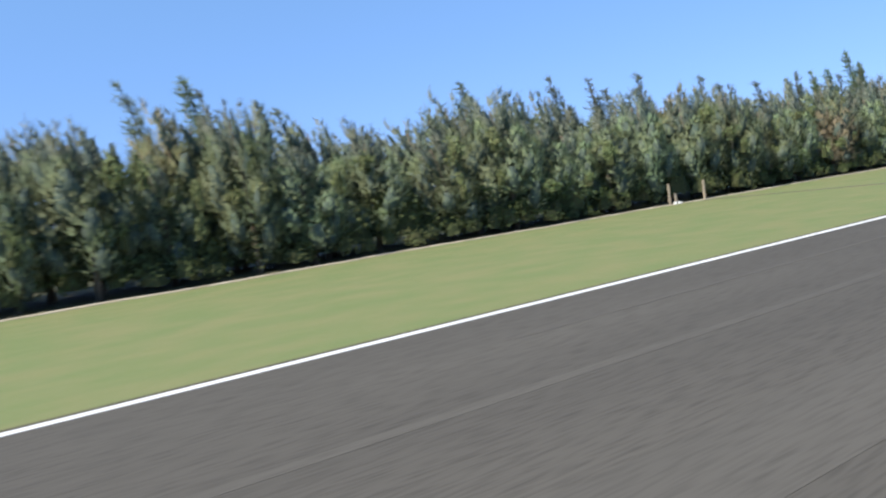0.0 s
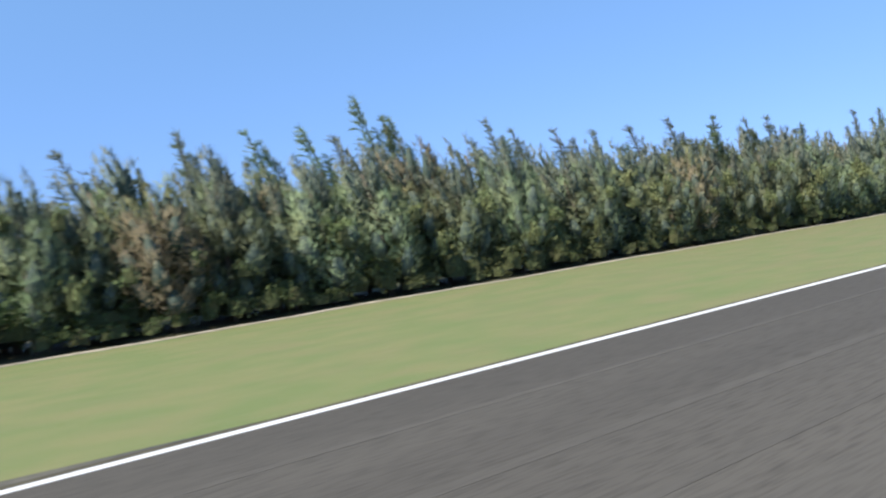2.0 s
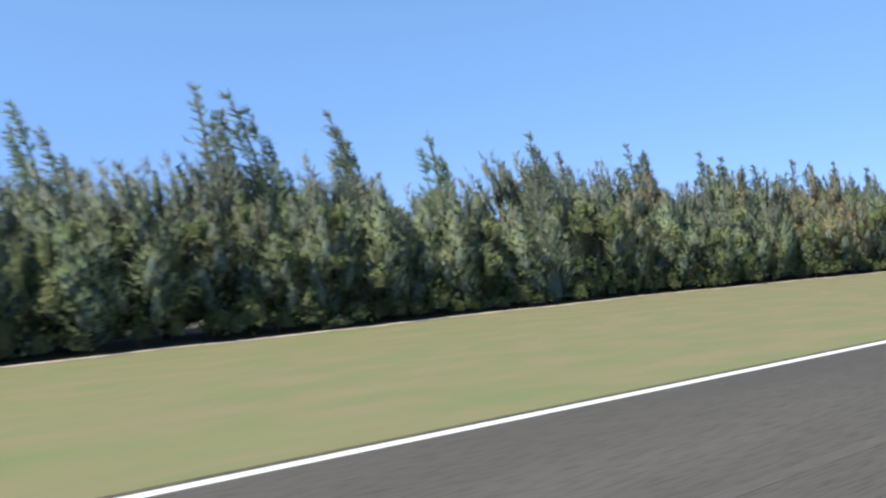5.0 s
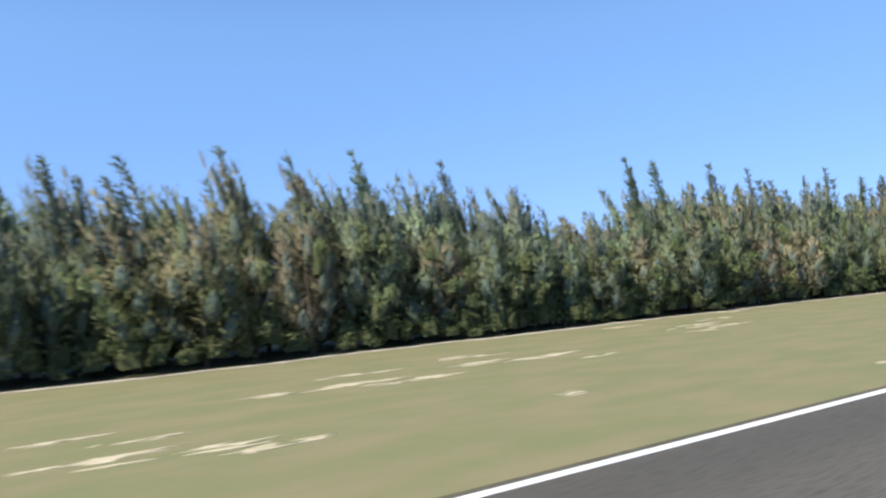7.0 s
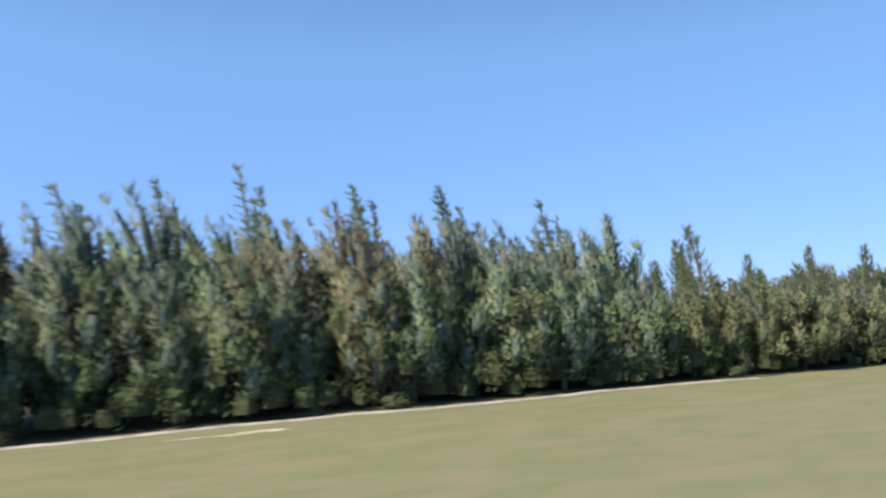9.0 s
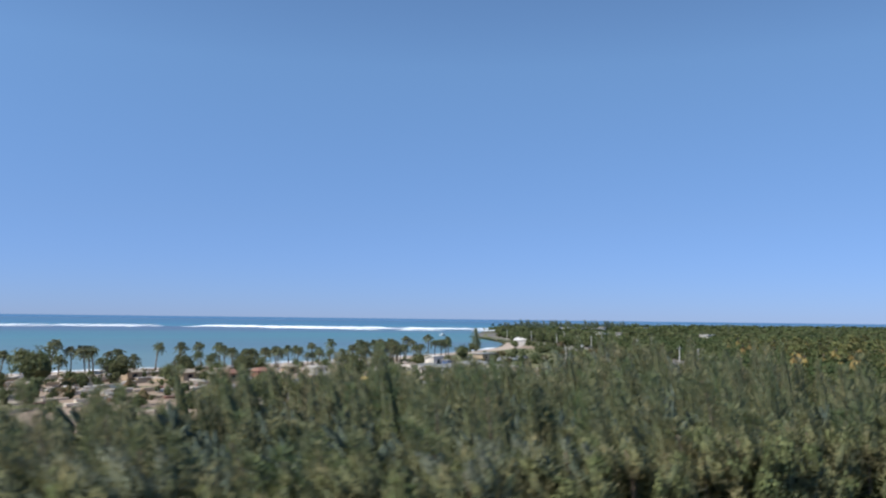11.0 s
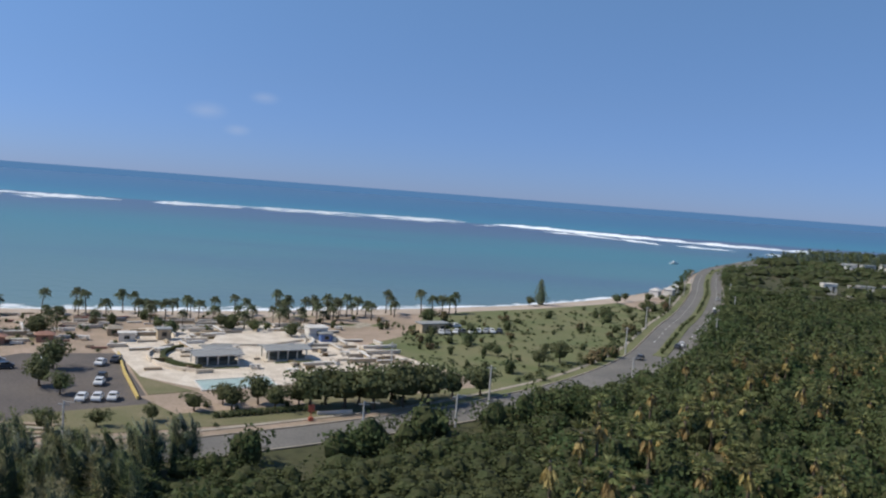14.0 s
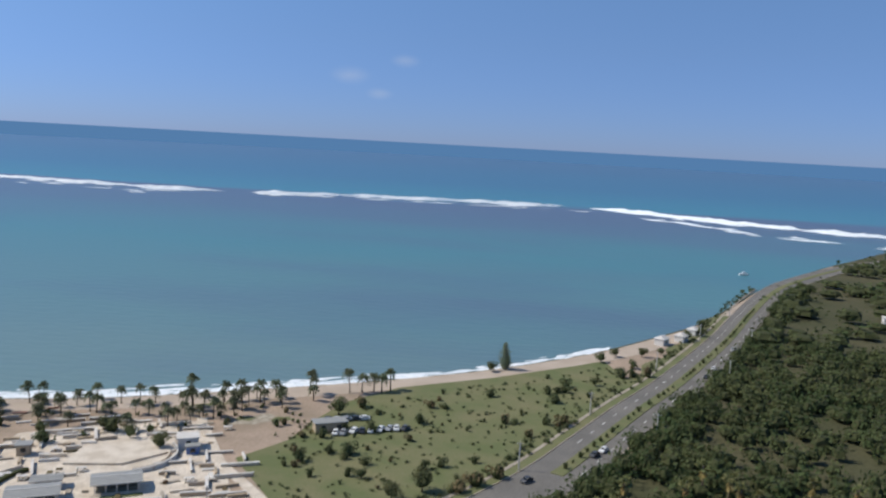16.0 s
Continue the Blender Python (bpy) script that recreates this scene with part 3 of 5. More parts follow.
def leafy(seed, r=1.5, h=2.2, z0=0.0, leaves=150, size=0.34, lumps=6, sides=7):
    """Leaf quads over an uneven clump of lumps, and a core toned dark as the clump's inner shade."""
    rng = np.random.default_rng(seed)
    c = np.stack([rng.normal(0, 0.42 * r, lumps), rng.normal(0, 0.42 * r, lumps), z0 + h * rng.uniform(0.25, 0.8, lumps)], 1)
    c[0] = (0, 0, z0 + 0.62 * h)
    rad = rng.uniform(0.30, 0.55, lumps) * r
    i = rng.integers(0, lumps, leaves)
    d = rng.normal(0, 1, (leaves, 3))
    d[:, 2] = np.abs(d[:, 2]) * 0.9 - 0.25
    d /= np.linalg.norm(d, axis=1, keepdims=True)
    base = c[i] + d * (rad[i] * rng.uniform(0.8, 1.25, leaves))[:, None]
    base[:, 2] = np.maximum(base[:, 2], z0 + 0.05)
    way = np.cross(d, rng.normal(0, 1, (leaves, 3))) + d * 0.12 + np.array([0, 0, -0.2])
    q = tufts(rng, base, way, rng.uniform(0.7, 1.5, leaves) * size, rng.uniform(0.25, 0.5, leaves) * size, d)
    rings = [(0, 0, z0 + h * t, r * k) for t, k in ((0.02, 0.45), (0.25, 0.62), (0.5, 0.6), (0.72, 0.42), (0.86, 0.2))]
    return q, lumpy_core(rng, rings if sides > 5 else rings[1:4], sides)


def palm(seed, h=6.0, fronds=22, reach=2.2, fan=False, dead=5):
    """Trunk, green fronds and hanging dry fronds of a palm."""
    rng = np.random.default_rng(seed)
    lean, turn = rng.uniform(0.03, 0.14) * h, rng.uniform(0, 6.28)
    ts = np.linspace(0, 1, 7)
    path = [(lean * t * t * math.cos(turn), lean * t * t * math.sin(turn), h * t) for t in ts]
    trunk = tube(path, [0.15 - 0.05 * t + (0.06 if t == 0 else 0) for t in ts])
    top = np.array(path[-1])
    green, dry = [], []
    for k in range(fronds + dead):
        hanging = k >= fronds
        az = 2.39996 * k + rng.uniform(-0.3, 0.3)
        rise = radians(-50 + rng.uniform(-18, 30)) if hanging else radians(rng.uniform(-58, 80))
        out = np.array([math.cos(az), math.sin(az), 0.0])
        n = 9
        s = np.linspace(0.12, 1, n)
        length = reach * rng.uniform(0.8, 1.15) * (0.7 if hanging else 1)
        spine = top + length * (s[:, None] * math.cos(rise) * out + np.stack([0 * s, 0 * s, s * math.sin(rise) - 0.55 * s * s], 1))
        across = np.array([-out[1], out[0], 0.0])
        for side in (-1, 1):
            way = side * across * 0.9 + out * 0.5 + np.array([0, 0, -0.45]) + rng.normal(0, 0.12, (n, 3))
            lens = length * (0.42 if fan else 0.34) * np.sin(np.pi * (0.12 + 0.82 * s)) + 0.08
            (dry if hanging else green).append(tufts(rng, spine, way, lens, np.full(n, 0.135 * reach / 1.9)))
    return trunk, np.vstack(green), np.vstack(dry)


def fan_palm(seed, h=7.0, fronds=20, dead=20):
    """Trunk, green fans and a skirt of hanging dry fans of a thicket palm."""
    rng = np.random.default_rng(seed)
    ts = np.linspace(0, 1, 6)
    trunk = tube([(0.25 * t * t, 0.1 * math.sin(3 * t + seed), h * t) for t in ts], [0.2 - 0.04 * t for t in ts])
    top = np.array((0.25, 0.1 * math.sin(3 + seed), h))
    green, dry = [], []
    for k in range(fronds + dead):
        hanging = k >= fronds
        az = 2.39996 * k + rng.uniform(-0.3, 0.3)
        rise = radians(rng.uniform(-82, -48) if hanging else rng.uniform(-25, 78))
        out = np.array([math.cos(az) * math.cos(rise), math.sin(az) * math.cos(rise), math.sin(rise)])
        across = np.array([-math.sin(az), math.cos(az), 0.0])
        stalk = top + out * rng.uniform(0.5, 1.0) + np.array([0, 0, rng.uniform(-0.9, 0.1) if hanging else 0.0])
        spread = np.linspace(-0.5, 0.5, 4) if hanging else np.linspace(-1.05, 1.05, 8)
        way = np.cos(spread)[:, None] * out + np.sin(spread)[:, None] * across + np.array([0, 0, -0.5 if hanging else -0.22])
        n = len(spread)
        lens = rng.uniform(1.0, 1.5, n) if hanging else rng.uniform(0.9, 1.25, n) * (1 - 0.25 * np.abs(spread))
        (dry if hanging else green).append(tufts(rng, np.repeat(stalk[None], n, 0), way, lens, np.full(n, 0.13 if hanging else 0.12)))
    return trunk, np.vstack(green), np.vstack(dry)


def place_all(protos, spots):
    """Joined copies of (quads, core) at rows of x, y, z, scale, height scale, turn."""
    qs, vs, fs, off = [], [], [], 0
    for k, (x, y, z, s, sz, a) in spots:
        q, (cv, cf) = protos[k]
        c, n = math.cos(a), math.sin(a)
        m = np.array([[c * s, -n * s, 0], [n * s, c * s, 0], [0, 0, sz]])
        qs.append(q.reshape(-1, 3) @ m.T + (x, y, z))
        vs.append(np.asarray(cv) @ m.T + (x, y, z))
        fs += [[i + off for i in f] for f in cf]
        off += len(cv)
    return np.vstack(qs).reshape(-1, q.shape[1], 3), (np.vstack(vs), fs)


# ---- land, sea and runway ----
SHORE = smooth_line([(-4600, -250), (-1500, 40), (-300, 110), (200, 150), (330, 176), (373, 192), (399, 203), (427, 213), (478, 243), (501, 259),
                     (520, 274), (549, 304), (572, 335), (597, 374), (622, 430), (650, 490), (738, 640), (875, 820), (1112, 960), (1700, 1090), (2600, 1200), (4600, 1300)], 12)


def shore_y(x):
    return float(np.interp(x, [p[0] for p in SHORE], [p[1] for p in SHORE]))


def land():
    verts, faces = [], []
    cols = (-4600, -600, -60, -22, -9, 0, 6)
    for i, (x, y) in enumerate(SHORE):
        for j, d in enumerate(cols):
            yy = d if d < -500 else y + d
            z = {0: -0.42, 6: -1.6, -9: 0.0}.get(d, 0.0)
            verts.append((x, yy if d != -600 else min(-400, y - 300), z))
    k = len(cols)
    for i in range(len(SHORE) - 1):
        for j in range(k - 1):
            faces.append((i * k + j, (i + 1) * k + j, (i + 1) * k + j + 1, i * k + j + 1))
    return tagged(new("ground", mesh_of("ground", verts, faces, M_LAND)), "dark earth ground under the coastal woodland", "ground", kind="structure")


land()
N_SEA = 96
sea_verts = [(400, 200, -0.45)] + [(400 + 4550 * math.cos(6.2832 * i / N_SEA), 200 + 4550 * math.sin(6.2832 * i / N_SEA), -0.45) for i in range(N_SEA)]
tagged(new("sea", mesh_of("sea", sea_verts, [(0, i + 1, (i + 1) % N_SEA + 1) for i in range(N_SEA)], M_SEA)),
       "turquoise lagoon turning deep blue past the reef", "sea", kind="structure")

rng = np.random.default_rng(5)
LINE_Y = 14.75


def hedge_base(x):
    """Where the grass ends at the foot of the trees."""
    return float(np.interp(x, [-60, 150, 205, 300, 345, 372, 430], [38, 38, 43.5, 43.5, 40, 35.5, 33.5])) + 0.25 * math.sin(x * 0.31) + 0.2 * math.sin(x * 0.83)


xs = list(np.arange(-80, 432, 3.0))
grass_line = [(x, hedge_base(x)) for x in xs]
slab("airfield_grass", [(xs[-1], -140), (xs[0] - 60, -140), (xs[0] - 60, 38)] + grass_line, 0.03, 0.06, M_GRASS,
     "mown green grass strip beside the runway", "grass")
slab("runway", [(-150, -45), (352, -45), (352, 15.02), (-150, 15.02)], 0.055, 0.1, M_ASPHALT, "dark grey asphalt runway with faint worn streaks", "runway")
slab("runway_edge_line", [(-150, LINE_Y - 0.15), (352, LINE_Y - 0.15), (352, LINE_Y + 0.15), (-150, LINE_Y + 0.15)], 0.063, 0.02, M_WHITE,
     "white painted runway edge line", "road marking")
slab("soil_edge", [(-150, 15.03), (352, 15.03), (352, 15.20), (-150, 15.17)], 0.048, 0.02, M_SOIL, "dark soil edge between runway and grass", "edge")
for y, w, x0, x1 in ((8.8, 0.16, -150, 352), (4.8, 0.9, -150, 352), (11.9, 0.10, 10, 140), (6.6, 0.12, 60, 330), (1.0, 1.2, -150, 352)):
    slab("worn_streak", [(x0, y - w), (x1, y - w * 0.8), (x1, y + w), (x0, y + w * 0.9)], 0.060, 0.02, M_STREAK,
         "pale worn streak along the runway asphalt", "runway mark")
slab("side_path", [(53.0, 15.22), (54.6, 16.6), (54.6, 18.6), (54.1, 21.5), (53.4, 25.5), (52.6, 30.0), (51.5, 34.5), (50.6, 38.2), (51.0, 38.4),
                   (52.0, 34.2), (53.1, 29.5), (54.0, 25.0), (54.9, 21.0), (56.2, 18.6), (59.5, 16.8), (64.0, 15.7), (69.0, 15.22)], 0.045, 0.03, M_PATCH,
     "narrow cracked asphalt path crossing the grass", "path")
track = [np.array((x, hedge_base(x) - 0.15)) for x in np.arange(-60, 340, 3.0)]
tagged(new("gravel_edge", ribbon_mesh("gravel_edge", track, 0.45, -0.45, 0.05, 0.03, M_TRACK)), "pale gravelly edge at the foot of the trees", "path", kind="structure")
for i, (x, y, rx, ry) in enumerate(((210.8, 25, 1.1, .35), (214, 25, 1.3, .4), (217, 25, .7, .25), (219, 23, .7, .2), (227, 27.7, 1.3, .4), (229, 26, 1.0, .3), (228, 24, 1.8, .4),
                                    (229.5, 23, 1.6, .4), (231.2, 22, 1.5, .4), (235, 31, 1.2, .4), (238, 31, 2.2, .5), (241, 30, 2.4, .5), (240, 34, 1.6, .4), (246, 35, 2.2, .5),
                                    (249, 31.5, 2.6, .5), (241, 22, .8, .25), (264, 35, 1.6, .5), (266.6, 36.3, 1.4, .5), (265.5, 34, 1.8, .35), (262, 33, 1.4, .35), (263.5, 40.4, 1.8, .45),
                                    (271, 38.5, 1.8, .4), (251.9, 17.4, 1.1, .35), (244.6, 32.2, 1.9, .5), (247, 31.2, 1.9, .45), (249.6, 29, 1.2, .3), (306, 40.3, 2.6, .5), (278, 42.4, 1.6, .4), (120.4, 21.7, .5, .14), (45.5, 37.5, 1.6, .3), (48.4, 37.4, .8, .22))):
    for k in range(7):
        slab("sand_patch", blob_outline(rng, x + rng.normal(0, 0.5) * rx, y + rng.normal(0, 0.5) * ry, rx * rng.uniform(0.14, 0.5), ry * rng.uniform(0.16, 0.42), rough=0.6),
             0.042 + 0.0015 * k, 0.02, M_SANDP, "bare pale sand patch in the grass", "sand")
slab("dirt_clearing", [(354, -45), (431, -45), (431, 32), (400, 33), (372, 34.5), (362, 30), (356, 18)], 0.045, 0.02, M_DIRT, "bare brown dirt past the runway end", "dirt")

POST = mesh_of("post", *tube([(0, 0, 0), (0, 0, 1.0), (0, 0, 1.3), (0, 0, 1.36)], [0.10, 0.09, 0.09, 0.05], 8), M_WOOD)
for x, y, s in ((48.2, 37.85, 1.15), (48.8, 37.8, 0.6), (52.3, 37.85, 1.1)):
    ob = new("marker_post", POST)
    ob.matrix_basis = Matrix.LocRotScale((x, y, 0), None, (1, 1, s))
    tagged(ob, "weathered wooden marker post at the grass edge", "post", "posts at the grass edge")

def stone(seed, r):
    bm = bmesh.new()
    bmesh.ops.create_icosphere(bm, subdivisions=2, radius=r)
    rs = np.random.default_rng(seed)
    for v in bm.verts:
        v.co *= rs.uniform(0.85, 1.1)
        v.co.z = max(-0.55 * r, v.co.z * 0.8)
    return bm_mesh("white_stone", bm, M_WHITE)


for k, (x, y, r) in enumerate(((48.35, 37.5, 0.15), (48.9, 37.55, 0.13), (49.15, 37.6, 0.10))):
    ob = new("white_stone", stone(600 + k, r))
    ob.matrix_basis = pose(x, y, 0.05 + 0.5 * r)
    tagged(ob, "white-painted stone beside the marker posts", "stone", "white stones at the grass edge")

# ---- casuarina belt beside the runway ----
KINDS = []
for k in range(7):
    tr, lo, hi, core, bulge = plumed(20 + k, 10.0, 2.1 + 0.15 * (k % 4), lean=(0.05, 0.09, 0.07, 0.11, 0.04, 0.08, 0.06)[k])
    KINDS.append((mesh_of("trunk", *tr, M_BARK, True), plume_mesh(lo, hi, core, bulge), np.vstack([lo, hi]), core))
KINDS_DRY = []
for k in range(4):
    tr, lo, hi, core, bulge = plumed(30 + k, 10.0, 2.0 + 0.2 * k, lean=0.05 + 0.02 * k)
    me = plume_mesh(lo, hi, core, bulge, (M_BROWNNEEDLE, M_NEEDLE3)[k % 2])
    me.materials[0] = (M_NEEDLE3, M_BROWNNEEDLE, M_NEEDLE3, M_NEEDLE)[k]
    KINDS_DRY.append((mesh_of("trunk", *tr, M_BARK, True), me, np.vstack([lo, hi]), core))
KINDS_BACK = []
for k in range(7):
    tr, lo, hi, core, bulge = plumed(40 + k, 10.0, 2.1 + 0.15 * (k % 4), 15, 110, 7, 0.05 + 0.01 * k, 0.9)
    KINDS_BACK.append((mesh_of("trunk", *tr, M_BARK, True), plume_mesh(lo, hi, core, bulge), np.vstack([lo, hi]), core))
SPIRES = [(q, core) for _, q, core in (spire(80 + k, 10.0, 1.0 + 0.12 * k, 620, 0.04 + 0.02 * k) for k in range(5))]
SLIM = []
for k in range(5):
    tr, q, core = spire(70 + k, 10.0, 0.8 + 0.15 * k, 700, 0.06 + 0.03 * k)
    SLIM.append((mesh_of("trunk", *tr, M_BARK, True), None, q, core))
FEATHER = []
for k in range(8):
    tr, q, core = feathered(110 + k, 10.0, (0.12, 0.17, 0.14, 0.20, 0.11, 0.16, 0.13, 0.18)[k])
    FEATHER.append((mesh_of("trunk", *tr, M_BARK, True), quads_mesh("crown", q, (M_NEEDLE2, M_NEEDLE)[k % 2], core, M_NEEDLESHADE), q, core))

OLIVE = [(tr, quads_mesh("crown", q, M_NEEDLE3), q, core) for tr, _, q, core in SLIM]
KINDS_END = []
for k in range(4):
    tr, lo, hi, core, bulge = plumed(50 + k, 10.0, 2.1 + 0.15 * k, per=210, tops=10, lean=0.05 + 0.02 * k, fine=0.75, tall=1.6)
    me = plume_mesh(lo, hi, core, bulge, (M_NEEDLE3, M_NEEDLE2)[k % 2])
    me.materials[0], me.materials[1] = M_NEEDLE3, M_OLIVESHADE
    KINDS_END.append((mesh_of("trunk", *tr, M_BARK, True), me, np.vstack([lo, hi]), core))


def plant_casuarina(x, y, h, kinds, wide=1.0, label="feathery grey-green casuarina in a dense windbreak", group="casuarinas of the windbreak"):
    tr, cr, _, _ = kinds[rng.integers(0, len(kinds))]
    ob = thing("casuarina_tree", label, "tree", group=group)
    ob.matrix_basis = Matrix.LocRotScale((x, y, 0), Euler((0, 0, rng.uniform(-0.5, 0.5))), (wide, wide * rng.uniform(0.9, 1.1), h / 10))
    part("trunk", tr, ob)
    part("crown", cr, ob)


def dip(x):
    """How much lower the windbreak grows along its few low stretches."""
    return 1 - sum(d * math.exp(-((x - g) / w) ** 2) for g, w, d in ((28, 4, 0.08), (66, 4, 0.08), (114, 4, 0.08), (150, 5, 0.1), (221, 3.5, 0.16), (269, 6.5, 0.22)))


for k, x in enumerate(np.arange(0, 424, 3.3)):
    plant_casuarina(x + rng.uniform(-0.9, 0.9), hedge_base(x) + (2.3, 3.9, 2.7)[k % 3] + rng.uniform(-0.4, 0.9), dip(x) * (rng.uniform(6.4, 9.0) if x < 195 else rng.uniform(6.8, 9.6) if x < 335 else rng.uniform(4.6, 6.6)), KINDS_END if x > 335 else KINDS_DRY if rng.uniform() < (0.05 if x < 195 else 0.36) else KINDS, rng.uniform(0.85, 1.2))
TIPS = [(13, 10.9), (16.5, 11.1), (22, 9.1), (37, 10.4), (45, 10.5), (49, 10.3), (55, 10.6), (63, 10.2), (67, 9.6), (73, 9.7), (78.6, 10.5), (84, 10.5), (87.5, 11.0), (91.2, 12.9),
        (94, 11.5), (102, 11.2), (105, 10.3), (109, 10.2), (113, 10.0), (118.5, 10.4), (123.7, 11.1), (129, 10.8), (135.5, 11.2), (139, 10.9), (145.5, 10.3),
        (157.5, 11.6), (163, 11.8), (171, 13.2), (174.5, 13.3), (180, 12.6), (187, 11.8), (196, 12.0), (205, 12.2), (213.7, 13.1), (216.6, 12.7), (224.5, 12.7), (227.5, 12.3), (231, 11.7),
        (235.6, 12.0), (240.5, 12.5), (245.5, 12.7), (250.5, 12.6), (257, 12.1), (277.8, 13.2), (281.3, 13.4), (288.2, 13.0), (294.5, 12.8), (299.3, 11.8), (303.8, 12.4), (308.3, 13.3),
        (316.2, 12.6), (323, 13.2), (331, 12.5), (337, 10.0), (357, 9.0), (368.5, 9.0), (371, 8.8), (386, 9.4), (389, 9.2), (405, 8.8), (417, 8.6)]
for x, h in TIPS:
    plant_casuarina(x + 0.14 * h, 45.5 if x < 200 else 51.5 if x < 335 else 43, h, FEATHER if x < 335 else OLIVE, rng.uniform(0.95, 1.2), "tall slim casuarina with a wind-bent tip")
    if x < 335 and rng.uniform() < 0.6:
        plant_casuarina(x + 0.14 * h + rng.uniform(0.9, 2.0), 46.2 if x < 200 else 52.2, h * rng.uniform(0.84, 0.95), FEATHER, rng.uniform(0.9, 1.2), "tall slim casuarina with a wind-bent tip")
for x in np.arange(1, 424, 3.3):
    h = dip(x) * (rng.uniform(8.2, 9.7) if x < 195 else rng.uniform(9.6, 11.3) if x < 335 else rng.uniform(5.6, 7.4))
    plant_casuarina(x + rng.uniform(-0.8, 0.8), hedge_base(x) + 6.0 + rng.uniform(-0.8, 0.8), h, OLIVE if x > 335 else KINDS_DRY if rng.uniform() < (0.12 if x < 195 else 0.4) else KINDS_BACK, rng.uniform(1.0, 1.3) if x < 335 else rng.uniform(1.2, 1.7))

back = []
for x in np.arange(0, 330, 3.0):
    back.append((rng.integers(0, 7), (x, hedge_base(x) + 10.5 + rng.uniform(-1.5, 1.5), 0, 1.25, dip(x) * (rng.uniform(0.72, 0.88) if x < 195 else rng.uniform(0.8, 0.95)), rng.uniform(-0.5, 0.5))))
spires = []
for x in np.arange(326, 425, 2.7):
    for y in np.arange(hedge_base(x) + 5.5, 67, 3.6):
        if rng.uniform() < 0.55:
            spires.append((rng.integers(0, 5), (x + rng.uniform(-1.5, 1.5), y + rng.uniform(-1.5, 1.5), 0, rng.uniform(1.0, 1.5), rng.uniform(0.52, 0.80) if rng.uniform() < 0.86 else rng.uniform(0.84, 1.0), rng.uniform(-0.5, 0.5))))
        elif rng.uniform() < 0.7:
            back.append((rng.integers(0, 7), (x + rng.uniform(-1.5, 1.5), y + rng.uniform(-1.5, 1.5), 0, rng.uniform(0.9, 1.2), rng.uniform(0.44, 0.64), rng.uniform(-0.5, 0.5))))
q, core = place_all({k: (v[2][::8], v[3]) for k, v in enumerate(KINDS_BACK)}, back)
tagged(new("casuarina_grove", quads_mesh("casuarina_grove", q, M_NEEDLE, core, M_NEEDLESHADE)), "dense grove of casuarinas behind the windbreak", "trees", kind="stuff")
q, core = place_all(dict(enumerate(SPIRES)), spires)
tagged(new("casuarina_spires", quads_mesh("casuarina_spires", q, M_NEEDLE3, core, M_OLIVESHADE)), "crowd of slim pointed casuarinas past the runway end", "trees", kind="stuff")

ROAD = smooth_line([(120, 86), (250, 80), (330, 80), (380, 84.5), (430, 95), (450, 103.5), (471, 117), (490, 131.5), (506, 147), (516, 158), (527, 173), (539, 193), (549, 216), (560, 242), (572, 268), (586, 302), (603, 346),
                    (621, 398), (645, 462), (668, 510), (720, 592), (800, 690)], 4)
ROADX, ROADY = np.array([p[0] for p in ROAD]), np.array([p[1] for p in ROAD])
HALF = np.interp(ROADX, [0, 490, 508, 540, 900], [3.7, 3.7, 4.6, 6.6, 6.6])


far_slim = []
for _ in range(430):
    x = rng.uniform(340, 456)
    edge = float(np.interp(x, ROADX, ROADY)) - 7.0
    y = edge - abs(rng.normal(0, 11)) if rng.uniform() < 0.6 else rng.uniform(58, max(60, edge))
    if y < np.interp(x, [340, 440, 463], [56, 60, 76]) or y > edge:
        continue
    far_slim.append((rng.integers(0, 5), (x, y, 0, rng.uniform(0.7, 1.6), rng.uniform(0.38, 0.54) if x < 380 else rng.uniform(0.58, 0.84) if x < 408 else rng.uniform(0.46, 0.80) if x < 430 else rng.uniform(0.72, 1.04) if x < 445 else rng.uniform(0.5, 0.7), rng.uniform(-0.5, 0.5))))
q, core = place_all({k: (v[0][:430], v[1]) for k, v in enumerate(SPIRES)}, far_slim)
tagged(new("casuarina_stand", quads_mesh("casuarina_stand", q, M_NEEDLE3, core, M_OLIVESHADE)), "stand of slim pointed casuarinas beside the coast road", "trees", kind="stuff")

# ---- undergrowth and coastal woodland ----
def fine_leaves(seed, n, size, lumps, sides):
    q, core = leafy(seed, 1.5, 2.4, 0.0, n, size, lumps, sides)
    return q[:, 1:4], core


BUSH_FAR = {k: fine_leaves(230 + k, 105, 0.60, 8, 5) for k in range(6)}
BUSH_LOW = {k: fine_leaves(245 + k, 150, 0.36, 8, 5) for k in range(6)}
BUSH = {k: fine_leaves(200 + k, 165, 0.43, 8, 6) for k in range(6)}
spots = []
for x in np.arange(-2, 424, 1.7):
    spots.append((rng.integers(0, 6), (x, hedge_base(x) + 2.3 + rng.uniform(-0.3, 1.6), 0, rng.uniform(0.8, 1.3), rng.uniform(0.6, 1.5), rng.uniform(0, 6))))
    spots.append((rng.integers(0, 6), (x, hedge_base(x) + 7.5 + rng.uniform(-0.6, 1.5), 0, rng.uniform(1.2, 1.6), rng.uniform(1.2, 2.0), rng.uniform(0, 6))))
